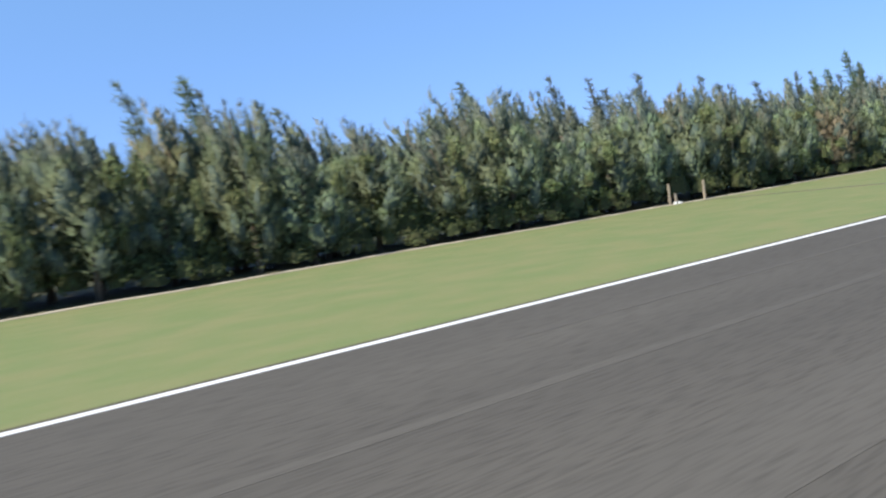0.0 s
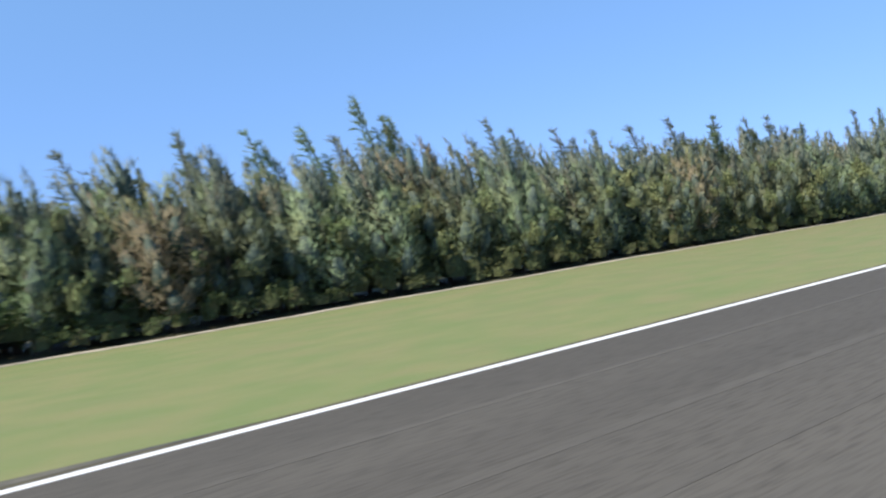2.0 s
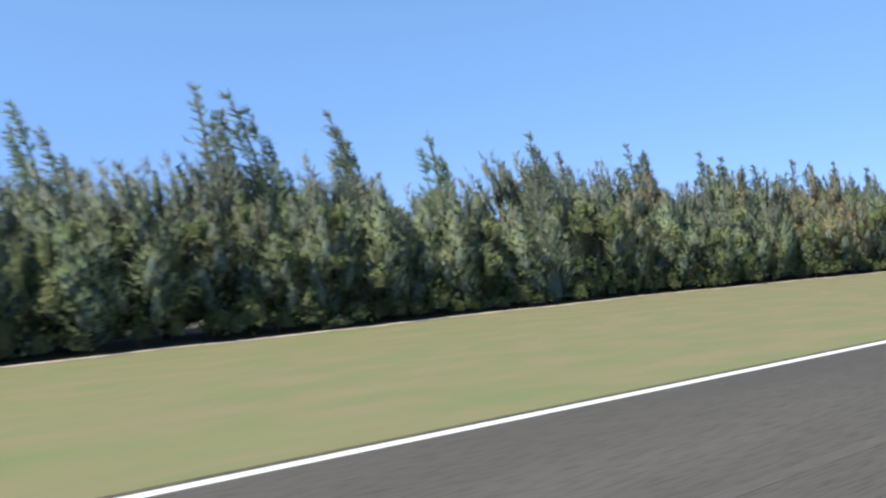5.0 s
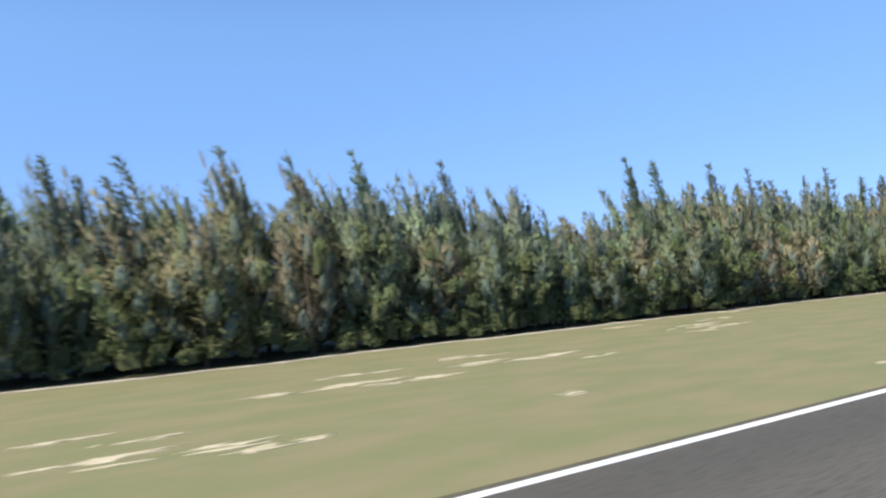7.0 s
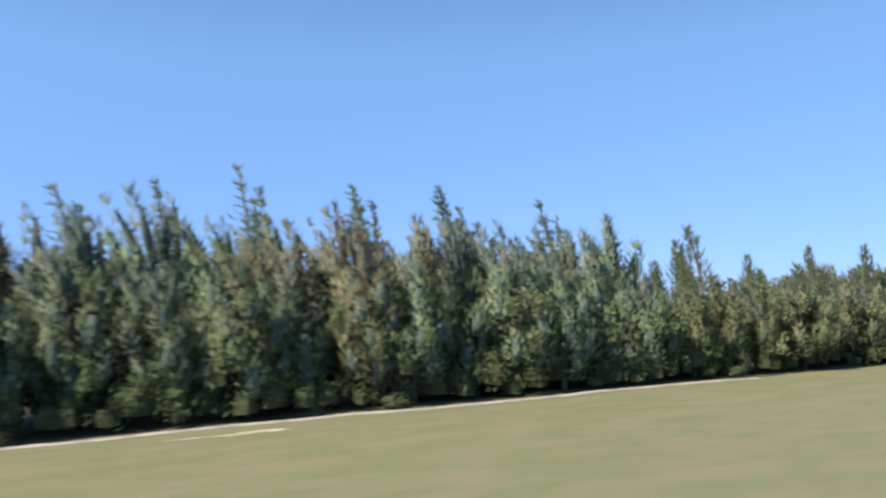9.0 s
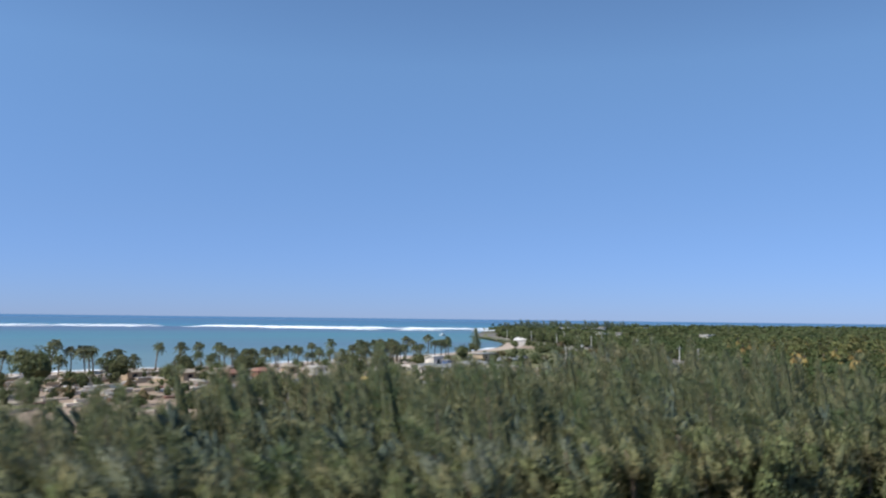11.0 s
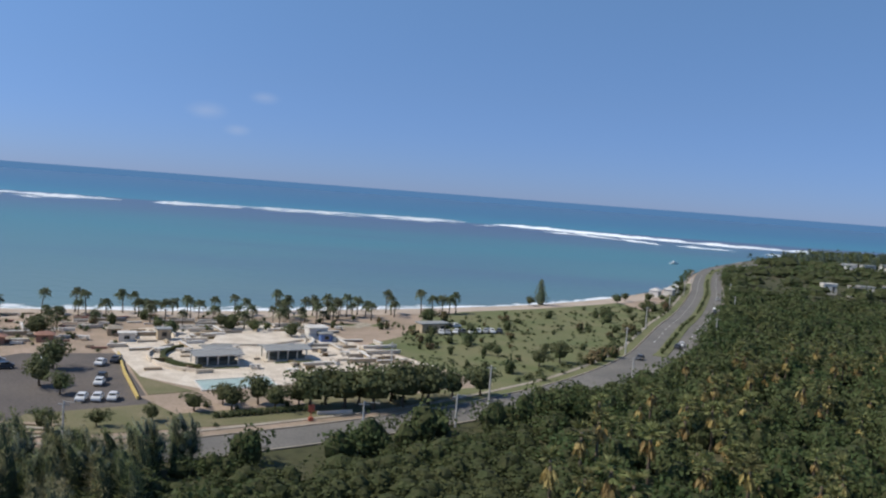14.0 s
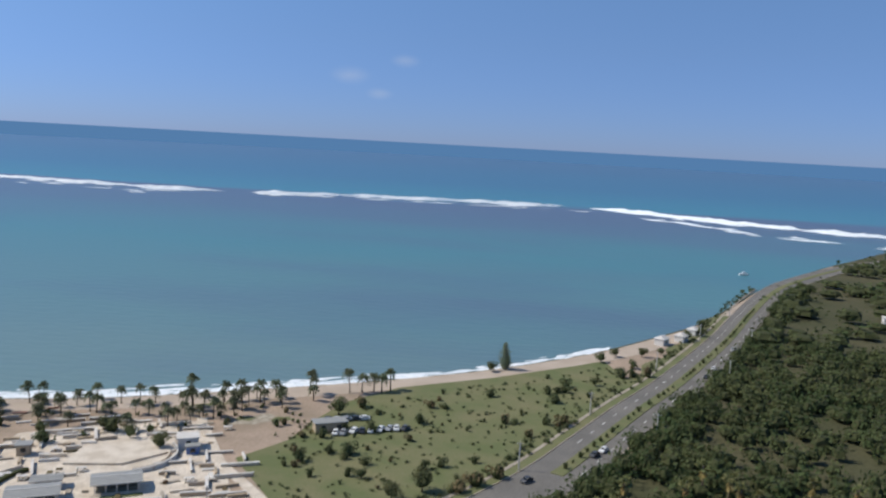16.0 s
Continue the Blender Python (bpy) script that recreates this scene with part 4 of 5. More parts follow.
# low dark bushes added in front, in place of shade at the hedge foot
for x in np.arange(-2, 424, 1.5):
    if rng.uniform() < 0.8:
        spots.append((rng.integers(0, 6), (x, hedge_base(x) + 1.0 + rng.uniform(-0.1, 0.8), 0, rng.uniform(0.4, 0.75), rng.uniform(0.35, 0.95), rng.uniform(0, 6))))
q, core = place_all(BUSH_LOW, spots)
tagged(new("undergrowth", quads_mesh("undergrowth", q, M_BROAD, core)), "leafy undergrowth of the windbreak, its dark front row standing in for shade", "bushes", kind="stuff")
CLUMP = {k: leafy(260 + k, 0.8, 1.7, 0.0, 150, 0.19, 7, 5) for k in range(5)}
spots = []
for x in np.arange(0, 424, 1.15):
    for _ in range(rng.integers(0, 3) if x < 330 else rng.integers(0, 2)):
        z = rng.uniform(1.0, 5.4) if x < 330 else rng.uniform(0.6, 4.2)
        if math.sin(0.9 * x) + math.sin(2.3 * x + 1) + 0.6 * math.sin(0.23 * x) < -0.3 and x < 330:
            continue
        spots.append((rng.integers(0, 5), (x, hedge_base(x) + 0.25 + 0.10 * (z - 2.5) ** 2 + rng.uniform(0, 0.8), z, rng.uniform(0.4, 0.95), rng.uniform(0.7, 1.7), rng.uniform(0, 6))))
q, core = place_all(CLUMP, spots)
tagged(new("hedge_foliage", quads_mesh("hedge_foliage", q, M_FRONT, core)), "yellow-green leaf clumps hanging on the face of the windbreak", "foliage", kind="stuff")


def woodland(x, y):
    """True where the low coastal woodland stands, south and east of the road."""
    d = np.hypot(ROADX - x, ROADY - y)
    i = int(d.argmin())
    return d[i] > HALF[i] + 2.5 and (y < ROADY[i] + 2 or x > ROADX[i] + 6) and y < shore_y(x) - 9


near, mid, far, bank = [], [], [], []
for _ in range(16000):
    x, y = rng.uniform(330, 760), rng.uniform(28, 330)
    if x < 425 and y < 60 or not woodland(x, y):
        continue
    d = math.hypot(x - 500, y - 20)
    if x < 425 and rng.uniform() < 0.4:
        continue
    if 458 < x < 500 and 80 < y < 62 + 0.82 * (x - 440) + 14 and y > 80 + 0.25 * abs(x - 478):
        bank.append((rng.integers(0, 6), (x, y, 0, rng.uniform(0.9, 1.7), rng.uniform(0.35, 0.75), rng.uniform(0, 6))))
    elif x < 462:
        near.append((rng.integers(0, 6), (x, y, 0, rng.uniform(0.9, 1.6), rng.uniform(0.6, 1.2), rng.uniform(0, 6))))
    elif d < 170 and len(near) < 1500:
        near.append((rng.integers(0, 6), (x, y, 0, rng.uniform(1.5, 2.4), rng.uniform(1.3, 2.3), rng.uniform(0, 6))))
    elif d >= 170 and len(mid) < 1700:
        mid.append((rng.integers(0, 6), (x, y, 0, rng.uniform(1.7, 2.8), rng.uniform(1.4, 2.3), rng.uniform(0, 6))))
for _ in range(60000):
    x, y = rng.uniform(480, 2600), rng.uniform(-250, 1200)
    if len(far) >= 3600 or rng.uniform() > 260 / (80 + math.hypot(x - 520, y)) or (x < 760 and y < 330 and y > 28) or not woodland(x, y):
        continue
    s = 1.0 + math.hypot(x - 520, y) / 420
    far.append((rng.integers(0, 6), (x, y, 0, rng.uniform(2.0, 3.2) * s, rng.uniform(2.0, 3.6), rng.uniform(0, 6))))
for _ in range(330):
    i = int(rng.integers(0, len(ROAD)))
    if not 488 < ROAD[i][0] < 660:
        continue
    x, y = side_line(ROAD[max(i - 1, 0):i + 2], -(HALF[i] + rng.uniform(1.6, 9.0)))[1 if i else 0]
    near.append((rng.integers(0, 6), (x, y, 0, rng.uniform(1.3, 2.1), rng.uniform(0.7, 1.1) if x < 508 else rng.uniform(1.2, 1.7) if x < 522 else rng.uniform(1.5, 2.2), rng.uniform(0, 6))))
# closed canopy between the windbreak and the road
rng_bank = np.random.default_rng(77)
canopy = []
while len(canopy) < 420:
    x, y = rng_bank.uniform(440, 505), rng_bank.uniform(62, 132)
    if y > 82 + 0.76 * (x - 447) or y < 50 + 0.4 * (x - 440) or not woodland(x, y):
        continue
    canopy.append((rng_bank.integers(0, 6), (x, y, 0, rng_bank.uniform(1.2, 2.1), rng_bank.uniform(0.7, 1.25), rng_bank.uniform(0, 6))))
q, core = place_all({k: (v[0][::2], v[1]) for k, v in BUSH.items()}, canopy)
tagged(new("bank_canopy", quads_mesh("bank_canopy", q, M_BROAD, core)), "dense dark green bushes closing over the bank", "bushes", kind="stuff")
q, core = place_all({k: (v[0][::2], v[1]) for k, v in BUSH.items()}, bank)
tagged(new("scrub_bank", quads_mesh("scrub_bank", q, M_SCRUB, core)), "soft olive scrub on the bank below the road", "bushes", kind="stuff")
q, core = place_all(BUSH, near)
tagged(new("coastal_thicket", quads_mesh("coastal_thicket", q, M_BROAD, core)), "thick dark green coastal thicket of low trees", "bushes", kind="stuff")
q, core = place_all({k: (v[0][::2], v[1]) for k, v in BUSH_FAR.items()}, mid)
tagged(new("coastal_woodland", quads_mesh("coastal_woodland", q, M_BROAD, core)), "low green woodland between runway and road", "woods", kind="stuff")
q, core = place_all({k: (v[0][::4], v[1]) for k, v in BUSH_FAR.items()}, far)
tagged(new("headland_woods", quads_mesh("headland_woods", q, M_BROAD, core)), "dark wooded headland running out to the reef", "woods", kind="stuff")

tall = []
for _ in range(70):
    x = rng.uniform(755, 960)
    tall.append((rng.integers(0, 5), (x, 604 + 0.42 * (x - 760) + rng.uniform(-14, 40), 0, rng.uniform(2.2, 3.6), rng.uniform(0.85, 1.25), rng.uniform(-0.5, 0.5))))
q, core = place_all({k: (v[0][:260], v[1]) for k, v in enumerate(SPIRES)}, tall)
tagged(new("headland_casuarinas", quads_mesh("headland_casuarinas", q, M_NEEDLE, core, M_NEEDLESHADE)), "tall dark casuarinas along the tip of the headland", "trees", kind="stuff")
for x, y, h in ((424, 84, 7.5), (428, 87, 8.2), (432, 84, 7.0), (435, 89, 8.4), (438, 85, 7.8), (441, 91, 7.2), (444, 87, 6.8), (447, 93, 6.4), (430, 79, 7.4), (437, 79, 7.0), (450, 90, 5.8), (453, 97, 6.6), (456, 101, 6.0), (420, 86, 7.0)):
    plant_casuarina(x, y, h, KINDS, rng.uniform(0.9, 1.2), "dark feathery casuarina beside the coast road", "casuarinas beside the road")

# ---- park between road and beach ----
inner = [(p[0], p[1]) for p in SHORE if 150 < p[0] < 700]
slab("park_ground", [(x, y - 3) for x, y in inner] + [(p[0], p[1]) for p in ROAD[::-1] if 150 < p[0] < 690], 0.02, 0.05, M_PARK,
     "sandy brown ground of the beach park", "ground")
beach = [np.array(p) for p in SHORE if 100 < p[0] < 720]
tagged(new("beach", ribbon_mesh("beach", beach, -2.0, -11.0, 0.06, 0.5, M_BEACH)), "pale sandy beach along the lagoon", "beach", kind="structure")
slab("meadow", [(472, 183), (479, 196), (481, 212), (484, 226), (495, 243), (519, 261), (543, 283), (553, 293), (559, 274), (549, 246), (538, 215), (526, 186), (517, 171),
                (507, 158), (497, 153), (489, 162)], 0.07, 0.08, M_MEADOW, "open green meadow dotted with shrubs", "grass")
slab("roadside_lawn", [(430, 104), (447, 112), (470, 124), (492, 141), (489, 145), (467, 136), (448, 128), (430, 116)], 0.07, 0.08, M_LAWN, "patchy lawn strip beside the road", "grass")
slab("parking_lot", [(404, 113), (441, 112), (446, 122), (427, 157), (412, 152), (406, 140)], 0.06, 0.08, M_LOT, "grey asphalt parking lot", "car park")
slab("plaza", [(437, 141), (425, 160), (422, 183), (440, 196), (457, 202), (470, 182), (481, 161), (461, 142), (448, 136)], 0.10, 0.12, M_PAVE, "pale paved plaza with low walls", "plaza")
slab("plaza_lawn", [(429, 155), (442, 130), (448, 134), (437, 141), (431, 153)], 0.09, 0.1, M_LAWN, "small triangular lawn by the plaza", "grass")

slab("bare_bank", [(441, 129), (449, 121), (466, 131), (462, 138), (449, 133)], 0.085, 0.1, M_PARK, "bare brown bank below the small lawn", "ground")
slab("verge_lawn", [(447, 114.5), (470, 125), (488, 139), (483, 142), (463, 131), (449, 121)], 0.08, 0.1, M_LAWN, "worn lawn between the road and the plaza", "grass")
for k in range(4):
    slab("terrace_step", [(404 + k, 104.5 + 1.9 * k), (436, 106.5 + 1.7 * k), (436.5, 107.3 + 1.7 * k), (404 + k, 105.3 + 1.9 * k)], 0.24, 0.22, (M_KERB, M_PARK)[k % 2], "low step in the bank beside the road", "step")
road_line = [p for p in ROAD]
tagged(new("coast_road", ribbon_mesh("coast_road", road_line, HALF, -HALF, 0.09, 0.1, M_ROAD)), "grey two-way coast road with a grassy median", "road", kind="structure")
tagged(new("median", ribbon_mesh("median", [p for p in ROAD if p[0] > 538], 1.5, -1.5, 0.22, 0.16, M_MEADOW)), "narrow grassed median of the coast road", "median", kind="structure")
for off in (HALF + 0.3, -HALF - 0.3):
    line = side_line(road_line, off)
    tagged(new("kerb", ribbon_mesh("kerb", line, 0.13, -0.13, 0.2, 0.16, M_KERB)), "pale concrete kerb along the coast road", "kerb", kind="structure")
walkway = side_line([p for p in ROAD if 400 < p[0] < 650], [h + 3.2 for h, p in zip(HALF, ROAD) if 400 < p[0] < 650])
tagged(new("footpath", ribbon_mesh("footpath", walkway, 0.45, -0.45, 0.12, 0.1, M_KERB)), "narrow pale footpath between road and park", "path", kind="structure")
grass_side = [p for p in ROAD if 486 < p[0] < 618]
inside = [h + 0.6 for h, p in zip(HALF, ROAD) if 486 < p[0] < 618]
tagged(new("verge_grass", ribbon_mesh("verge_grass", grass_side, [h + 7.0 + 1.6 * math.sin(0.9 * i) for i, h in enumerate(inside)], inside, 0.064, 0.06, M_MEADOW)),
       "scrubby grass verge between road and meadow", "grass", kind="structure")
for off in (4.0, -4.0):
    for p, d in zip(side_line(road_line, off)[::2], side_line(road_line, off)[1::2]):
        if 542 < p[0] < 640:
            tagged(new("lane_dash", ribbon_mesh("lane_dash", [p, p + (d - p) * 0.6], 0.09, -0.09, 0.1, 0.02, M_WHITE)), "white lane dash on the coast road", "road marking", kind="structure")
path = smooth_line([(487, 163), (478, 172), (469, 181), (460, 192), (455, 204)], 3)
tagged(new("park_path", ribbon_mesh("park_path", path, 1.2, -1.2, 0.12, 0.1, M_PAVE)), "pale diagonal path between plaza and meadow", "path", kind="structure")

# surf on the beach and on the reef
def foam(name, line, spread, count, long, wide, label, lift=0.5, seed=3):
    r = np.random.default_rng(seed)
    verts, faces = [], []
    k = len(line) - 1
    for _ in range(count):
        t = r.uniform(0, k - 0.001)
        if name == "reef_surf" and math.sin(1.1 * t + seed) + math.sin(2.7 * t) + math.sin(0.37 * t) < r.uniform(-2.2, -0.2):
            continue
        i = int(t)
        p = line[i] + (line[i + 1] - line[i]) * (t - i)
        d = line[i + 1] - line[i]
        d = d / np.linalg.norm(d)
        n = np.array([-d[1], d[0]])
        swell = 0.35 + 0.65 * (0.5 + 0.5 * math.sin(0.61 * t + seed) * math.sin(1.7 * t + 2 * seed)) if spread > 5 else 1.0
        p = p + n * r.normal(0, spread) * swell * (1.5 if spread > 5 else 1.0)
        a, b = long * r.uniform(0.25, 1.3), wide * r.uniform(0.25, 1.2) * swell
        o = len(verts)
        m = 9
        verts.append((*p, -0.42 + lift * r.uniform(0.6, 1.2)))
        for j in range(m):
            g = 6.2832 * j / m
            s = r.uniform(0.65, 1.2)
            q = p + d * a * s * math.cos(g) + n * b * s * math.sin(g)
            verts.append((*q, -0.44))
        faces += [(o, o + 1 + j, o + 1 + (j + 1) % m) for j in range(m)]
    return tagged(new(name, mesh_of(name, verts, faces, M_FOAM)), label, "surf", kind="stuff")


REEF = ([(-1500, 1120), (-700, 1010), (-300, 960), (0, 930), (119, 927)], [(183, 943), (320, 1005), (430, 1030), (520, 1048)], [(590, 1045), (694, 968), (800, 905), (930, 880)])
for k, pts in enumerate(REEF):
    line = smooth_line(pts, 20)
    foam("reef_surf", line, 10, 120 * len(pts), 19, 3.2, "white surf breaking on the outer reef", 1.6, 10 + k)
for k, (pts, n) in enumerate((([(-260, 925), (-60, 890), (90, 872)], 16), ([(330, 960), (450, 985), (560, 990)], 14))):
    foam("inner_surf", smooth_line(pts, 20), 12, n, 22, 2.2, "thin broken surf inside the reef", 0.5, 51 + k)
foam("inner_surf", smooth_line([(620, 930), (700, 850), (760, 790), (850, 760)], 20), 9, 34, 18, 3.5, "thin white surf inside the reef", 0.7, 31)
foam("outer_surf", smooth_line([(1250, 1130), (1500, 1160), (1800, 1200)], 20), 14, 60, 28, 8, "white surf off the headland", 1.2, 32)
foam("shore_surf", side_line([np.array(p) for p in SHORE if 120 < p[0] < 560], 1.2), 1.0, 800, 3.6, 1.1, "white wash along the beach", 0.12, 33)
foam("breaking_wash", side_line([np.array(p) for p in SHORE if 120 < p[0] < 500], 5.0), 1.6, 260, 5.0, 0.9, "second line of white wash off the beach", 0.15, 34)

# palms
PALMS = []
for k in range(4):
    tr, g, d = palm(300 + k, (3.4, 4.2, 5.0, 3.8)[k], 28, 1.55)
    PALMS.append((mesh_of("trunk", *tr, M_BARK, True), quads_mesh("fronds", g, M_PALM), quads_mesh("dry_fronds", d, M_DEAD)))


THICKET = []
for k in range(4):
    tr, g, d = fan_palm(320 + k, (5.6, 6.2, 6.8, 5.2)[k])
    THICKET.append((mesh_of("trunk", *tr, M_BARK, True), quads_mesh("fronds", g, M_PALMY), quads_mesh("dry_fronds", d, M_DEAD)))


def plant_palm(x, y, h, s, label, group, dry=True):
    tr, g, d = (THICKET if dry else PALMS)[rng.integers(0, 4)]
    ob = thing("palm_tree", label, "palm tree", group=group)
    ob.matrix_basis = Matrix.LocRotScale((x, y, 0), Euler((0, 0, rng.uniform(0, 6.28))), (s, s, s))
    part("trunk", tr, ob)
    part("fronds", g, ob)
    if dry:
        part("dry_fronds", d, ob, "straw-yellow hanging dead fronds")


for x, y in ((388, 188), (396, 194), (401, 198), (412, 190), (411, 202), (414, 205), (422, 204), (424, 209), (437, 209), (440, 211), (445, 219), (454, 205), (455, 217),
             (458, 219), (464, 218), (465, 224), (473, 229), (430, 200), (418, 196), (405, 193), (383, 182), (376, 184), (369, 178), (448, 211), (460, 213), (468, 220),
             (451, 208), (432, 207), (362, 170), (355, 174), (349, 166), (341, 170), (335, 162)):
    plant_palm(x + rng.uniform(-1, 1), y + rng.uniform(-1, 1), rng.uniform(3.6, 6.0), rng.uniform(0.95, 1.25), "coconut palm standing on the beach", "palms along the beach", False)
for _ in range(60):
    x = rng.uniform(338, 476)
    plant_palm(x, shore_y(x) - rng.uniform(9, 32), 4, rng.uniform(0.8, 1.15), "coconut palm standing on the beach", "palms along the beach", False)
for x, y in ((483, 234), (486, 235.5), (489, 237), (491, 237.5), (493, 239.5)):
    plant_palm(x, y, 5.0, rng.uniform(1.15, 1.3), "small coconut palm at the water's edge", "palms along the beach", False)
for _ in range(400):
    x, y = rng.uniform(455, 640), rng.uniform(70, 190)
    if woodland(x, y) and woodland(x - 6, y + 4) and y > 72 and rng.uniform() < 0.85 and (x - 455) > (110 - y) * 0.9 and not (458 < x < 501 and y > 78):
        plant_palm(x, y, 5, rng.uniform(0.75, 1.05), "thicket palm with a skirt of yellowed fronds", "palms in the thicket")
for x, y in ((503.1, 85.6), (505, 84), (503.5, 103), (505.5, 104), (510.8, 100), (523.7, 110), (545, 134), (498, 92)):
    plant_palm(x, y, 6.2, 1.15, "palm with drooping golden dead fronds", "palms in the thicket")

# broadleaf trees and shrubs of the park
TREES = []
for k in range(4):
    q, core = leafy(400 + k, 3.0, 3.6, 1.5, 520, 0.5, 9)
    tr = tube([(0, 0, 0), (0.1, 0, 0.8), (0.05, 0.1, 1.8), (0, 0.1, 3.2)], [0.26, 0.2, 0.16, 0.06])
    TREES.append((mesh_of("trunk", *tr, M_BARK, True), quads_mesh("crown", q, M_TREE, core)))


def plant_tree(x, y, s, label="spreading dark green tree beside the road", group="trees of the park"):
    tr, cr = TREES[rng.integers(0, 4)]
    ob = thing("broadleaf_tree", label, "tree", group=group)
    ob.matrix_basis = Matrix.LocRotScale((x, y, 0), Euler((0, 0, rng.uniform(0, 6.28))), (s, s, s * rng.uniform(0.85, 1.1)))
    part("trunk", tr, ob)
    part("crown", cr, ob)


for x, y, s in ((467, 128.5, 1.25), (472, 130, 1.35), (476.5, 130.5, 1.45), (481, 133, 1.35), (485, 136, 1.3), (489, 141, 0.9), (494, 144, 0.95), (469, 131.5, 1.0), (474, 133, 1.1), (479, 136, 1.1), (484, 139, 1.0), (465, 130, 0.7), (459, 129, 0.8), (454, 127.5, 0.6), (462, 127, 0.8), (456, 125, 0.75), (451, 123, 0.6),
                (422, 142, 1.0), (430, 127, 0.65), (425, 131, 0.9), (410, 128, 0.6), (400, 122, 0.7), (408, 166, 0.9), (398, 168, 0.8), (385, 160, 0.9), (392, 150, 0.7),
                (446, 187, 0.6), (455, 183, 0.7), (438, 190, 0.6), (485, 216, 0.85), (508, 172, 0.75), (513, 177, 0.8), (500, 180, 0.45), (372, 150, 1.2)):
    plant_tree(x, y, s)
SHRUBS = [quads_mesh("foliage", *leafy(500 + k, 1.0, 1.5, 0, 130, 0.32, 6)[:1], M_TREE, leafy(500 + k, 1.0, 1.5, 0, 130, 0.32, 6)[1]) for k in range(4)]
SHRUB_BROWN = quads_mesh("foliage", leafy(520, 1.0, 1.5, 0, 130, 0.3, 6)[0], M_BRONZE, leafy(520, 1.0, 1.5, 0, 130, 0.3, 6)[1])
count = 0
while count < 90:
    x, y = rng.uniform(478, 566), rng.uniform(152, 292)
    if y > np.interp(x, [478, 484, 519, 560, 566], [200, 222, 256, 290, 292]) or y < np.interp(x, [478, 497, 508, 528, 560], [178, 157, 165, 194, 274]):
        continue
    s = 0.4 + 1.5 * rng.uniform() ** 2
    ob = thing("shrub", "rounded green shrub on the meadow", "shrub", Matrix.LocRotScale((x, y, 0.05), Euler((0, 0, rng.uniform(0, 6))), (s, s, s * rng.uniform(0.8, 1.5))), "shrubs of the meadow")
    part("foliage", SHRUB_BROWN if rng.uniform() < 0.25 else SHRUBS[rng.integers(0, 4)], ob)
    count += 1
for x, y, s in ((523, 183, 2.2), (527, 188, 2.0), (520, 179, 1.8), (532, 214, 1.3)):
    ob = thing("shrub", "browned spreading shrub beside the road", "shrub", Matrix.LocRotScale((x, y, 0.05), Euler((0, 0, rng.uniform(0, 6))), (s, s, s)), "shrubs of the meadow")
    part("foliage", SHRUB_BROWN, ob)
tr, q, core = spire(95, 10.0, 2.6, 1600, 0.01)
LONE = [(mesh_of("trunk", *tr, M_BARK, True), quads_mesh("crown", q, M_NEEDLE3, core, M_NEEDLESHADE), q, core)]
plant_casuarina(522, 272, 8.5, LONE, 1.0, "lone conical casuarina on the beach", "casuarinas of the beach")
plant_tree(518, 268, 0.6)
for x, y, s in ((552, 291, 0.7), (557, 300, 0.6), (566, 303, 0.6), (573, 309, 0.5), (549, 263, 0.5), (557, 275, 0.6), (562, 287, 0.55), (585, 335, 0.7), (592, 345, 0.7), (594, 358, 0.7)):
    plant_tree(x, y, s)


for x, y, s in ((404, 104, 0.8), (409, 107, 0.65), (413, 103, 0.75), (419, 106, 0.6), (424, 108, 0.75), (428, 105, 0.6), (436, 109, 0.6), (441, 113, 0.5), (398, 108, 0.9), (393, 103, 0.8), (447, 117, 0.45)):
    plant_tree(x, y, s, "low dark tree on the bank beside the road")
# shrubs and bare patches between plaza, palms and parking
for _ in range(230):
    x, y = rng.uniform(345, 478), rng.uniform(112, 215)
    if y > shore_y(x) - 10 or y < np.interp(x, ROADX, ROADY) + 9 or (421 < x < 482 and 133 < y < 200) or (403 < x < 447 and 111 < y < 158):
        continue
    s = rng.uniform(0.5, 1.3)
    ob = thing("shrub", "low dark shrub on sandy park ground", "shrub", Matrix.LocRotScale((x, y, 0.0), Euler((0, 0, rng.uniform(0, 6))), (s, s, s * rng.uniform(0.8, 1.6))), "shrubs of the park")
    part("foliage", SHRUB_BROWN if rng.uniform() < 0.25 else SHRUBS[rng.integers(0, 4)], ob)
for _ in range(110):
    x, y = rng.uniform(345, 478), rng.uniform(112, 215)
    if y > shore_y(x) - 13 or y < np.interp(x, ROADX, ROADY) + 10 or (421 < x < 482 and 133 < y < 202) or (400 < x < 449 and 108 < y < 160):
        continue
    slab("bare_patch", blob_outline(rng, x, y, rng.uniform(2, 7), rng.uniform(0.8, 2.2), turn=0.45), 0.032 + 0.0003 * _, 0.02, (M_BEACH, M_MEADOW, M_TRACK, M_LOT)[_ % 4], "worn patch on the sandy park ground", "ground")

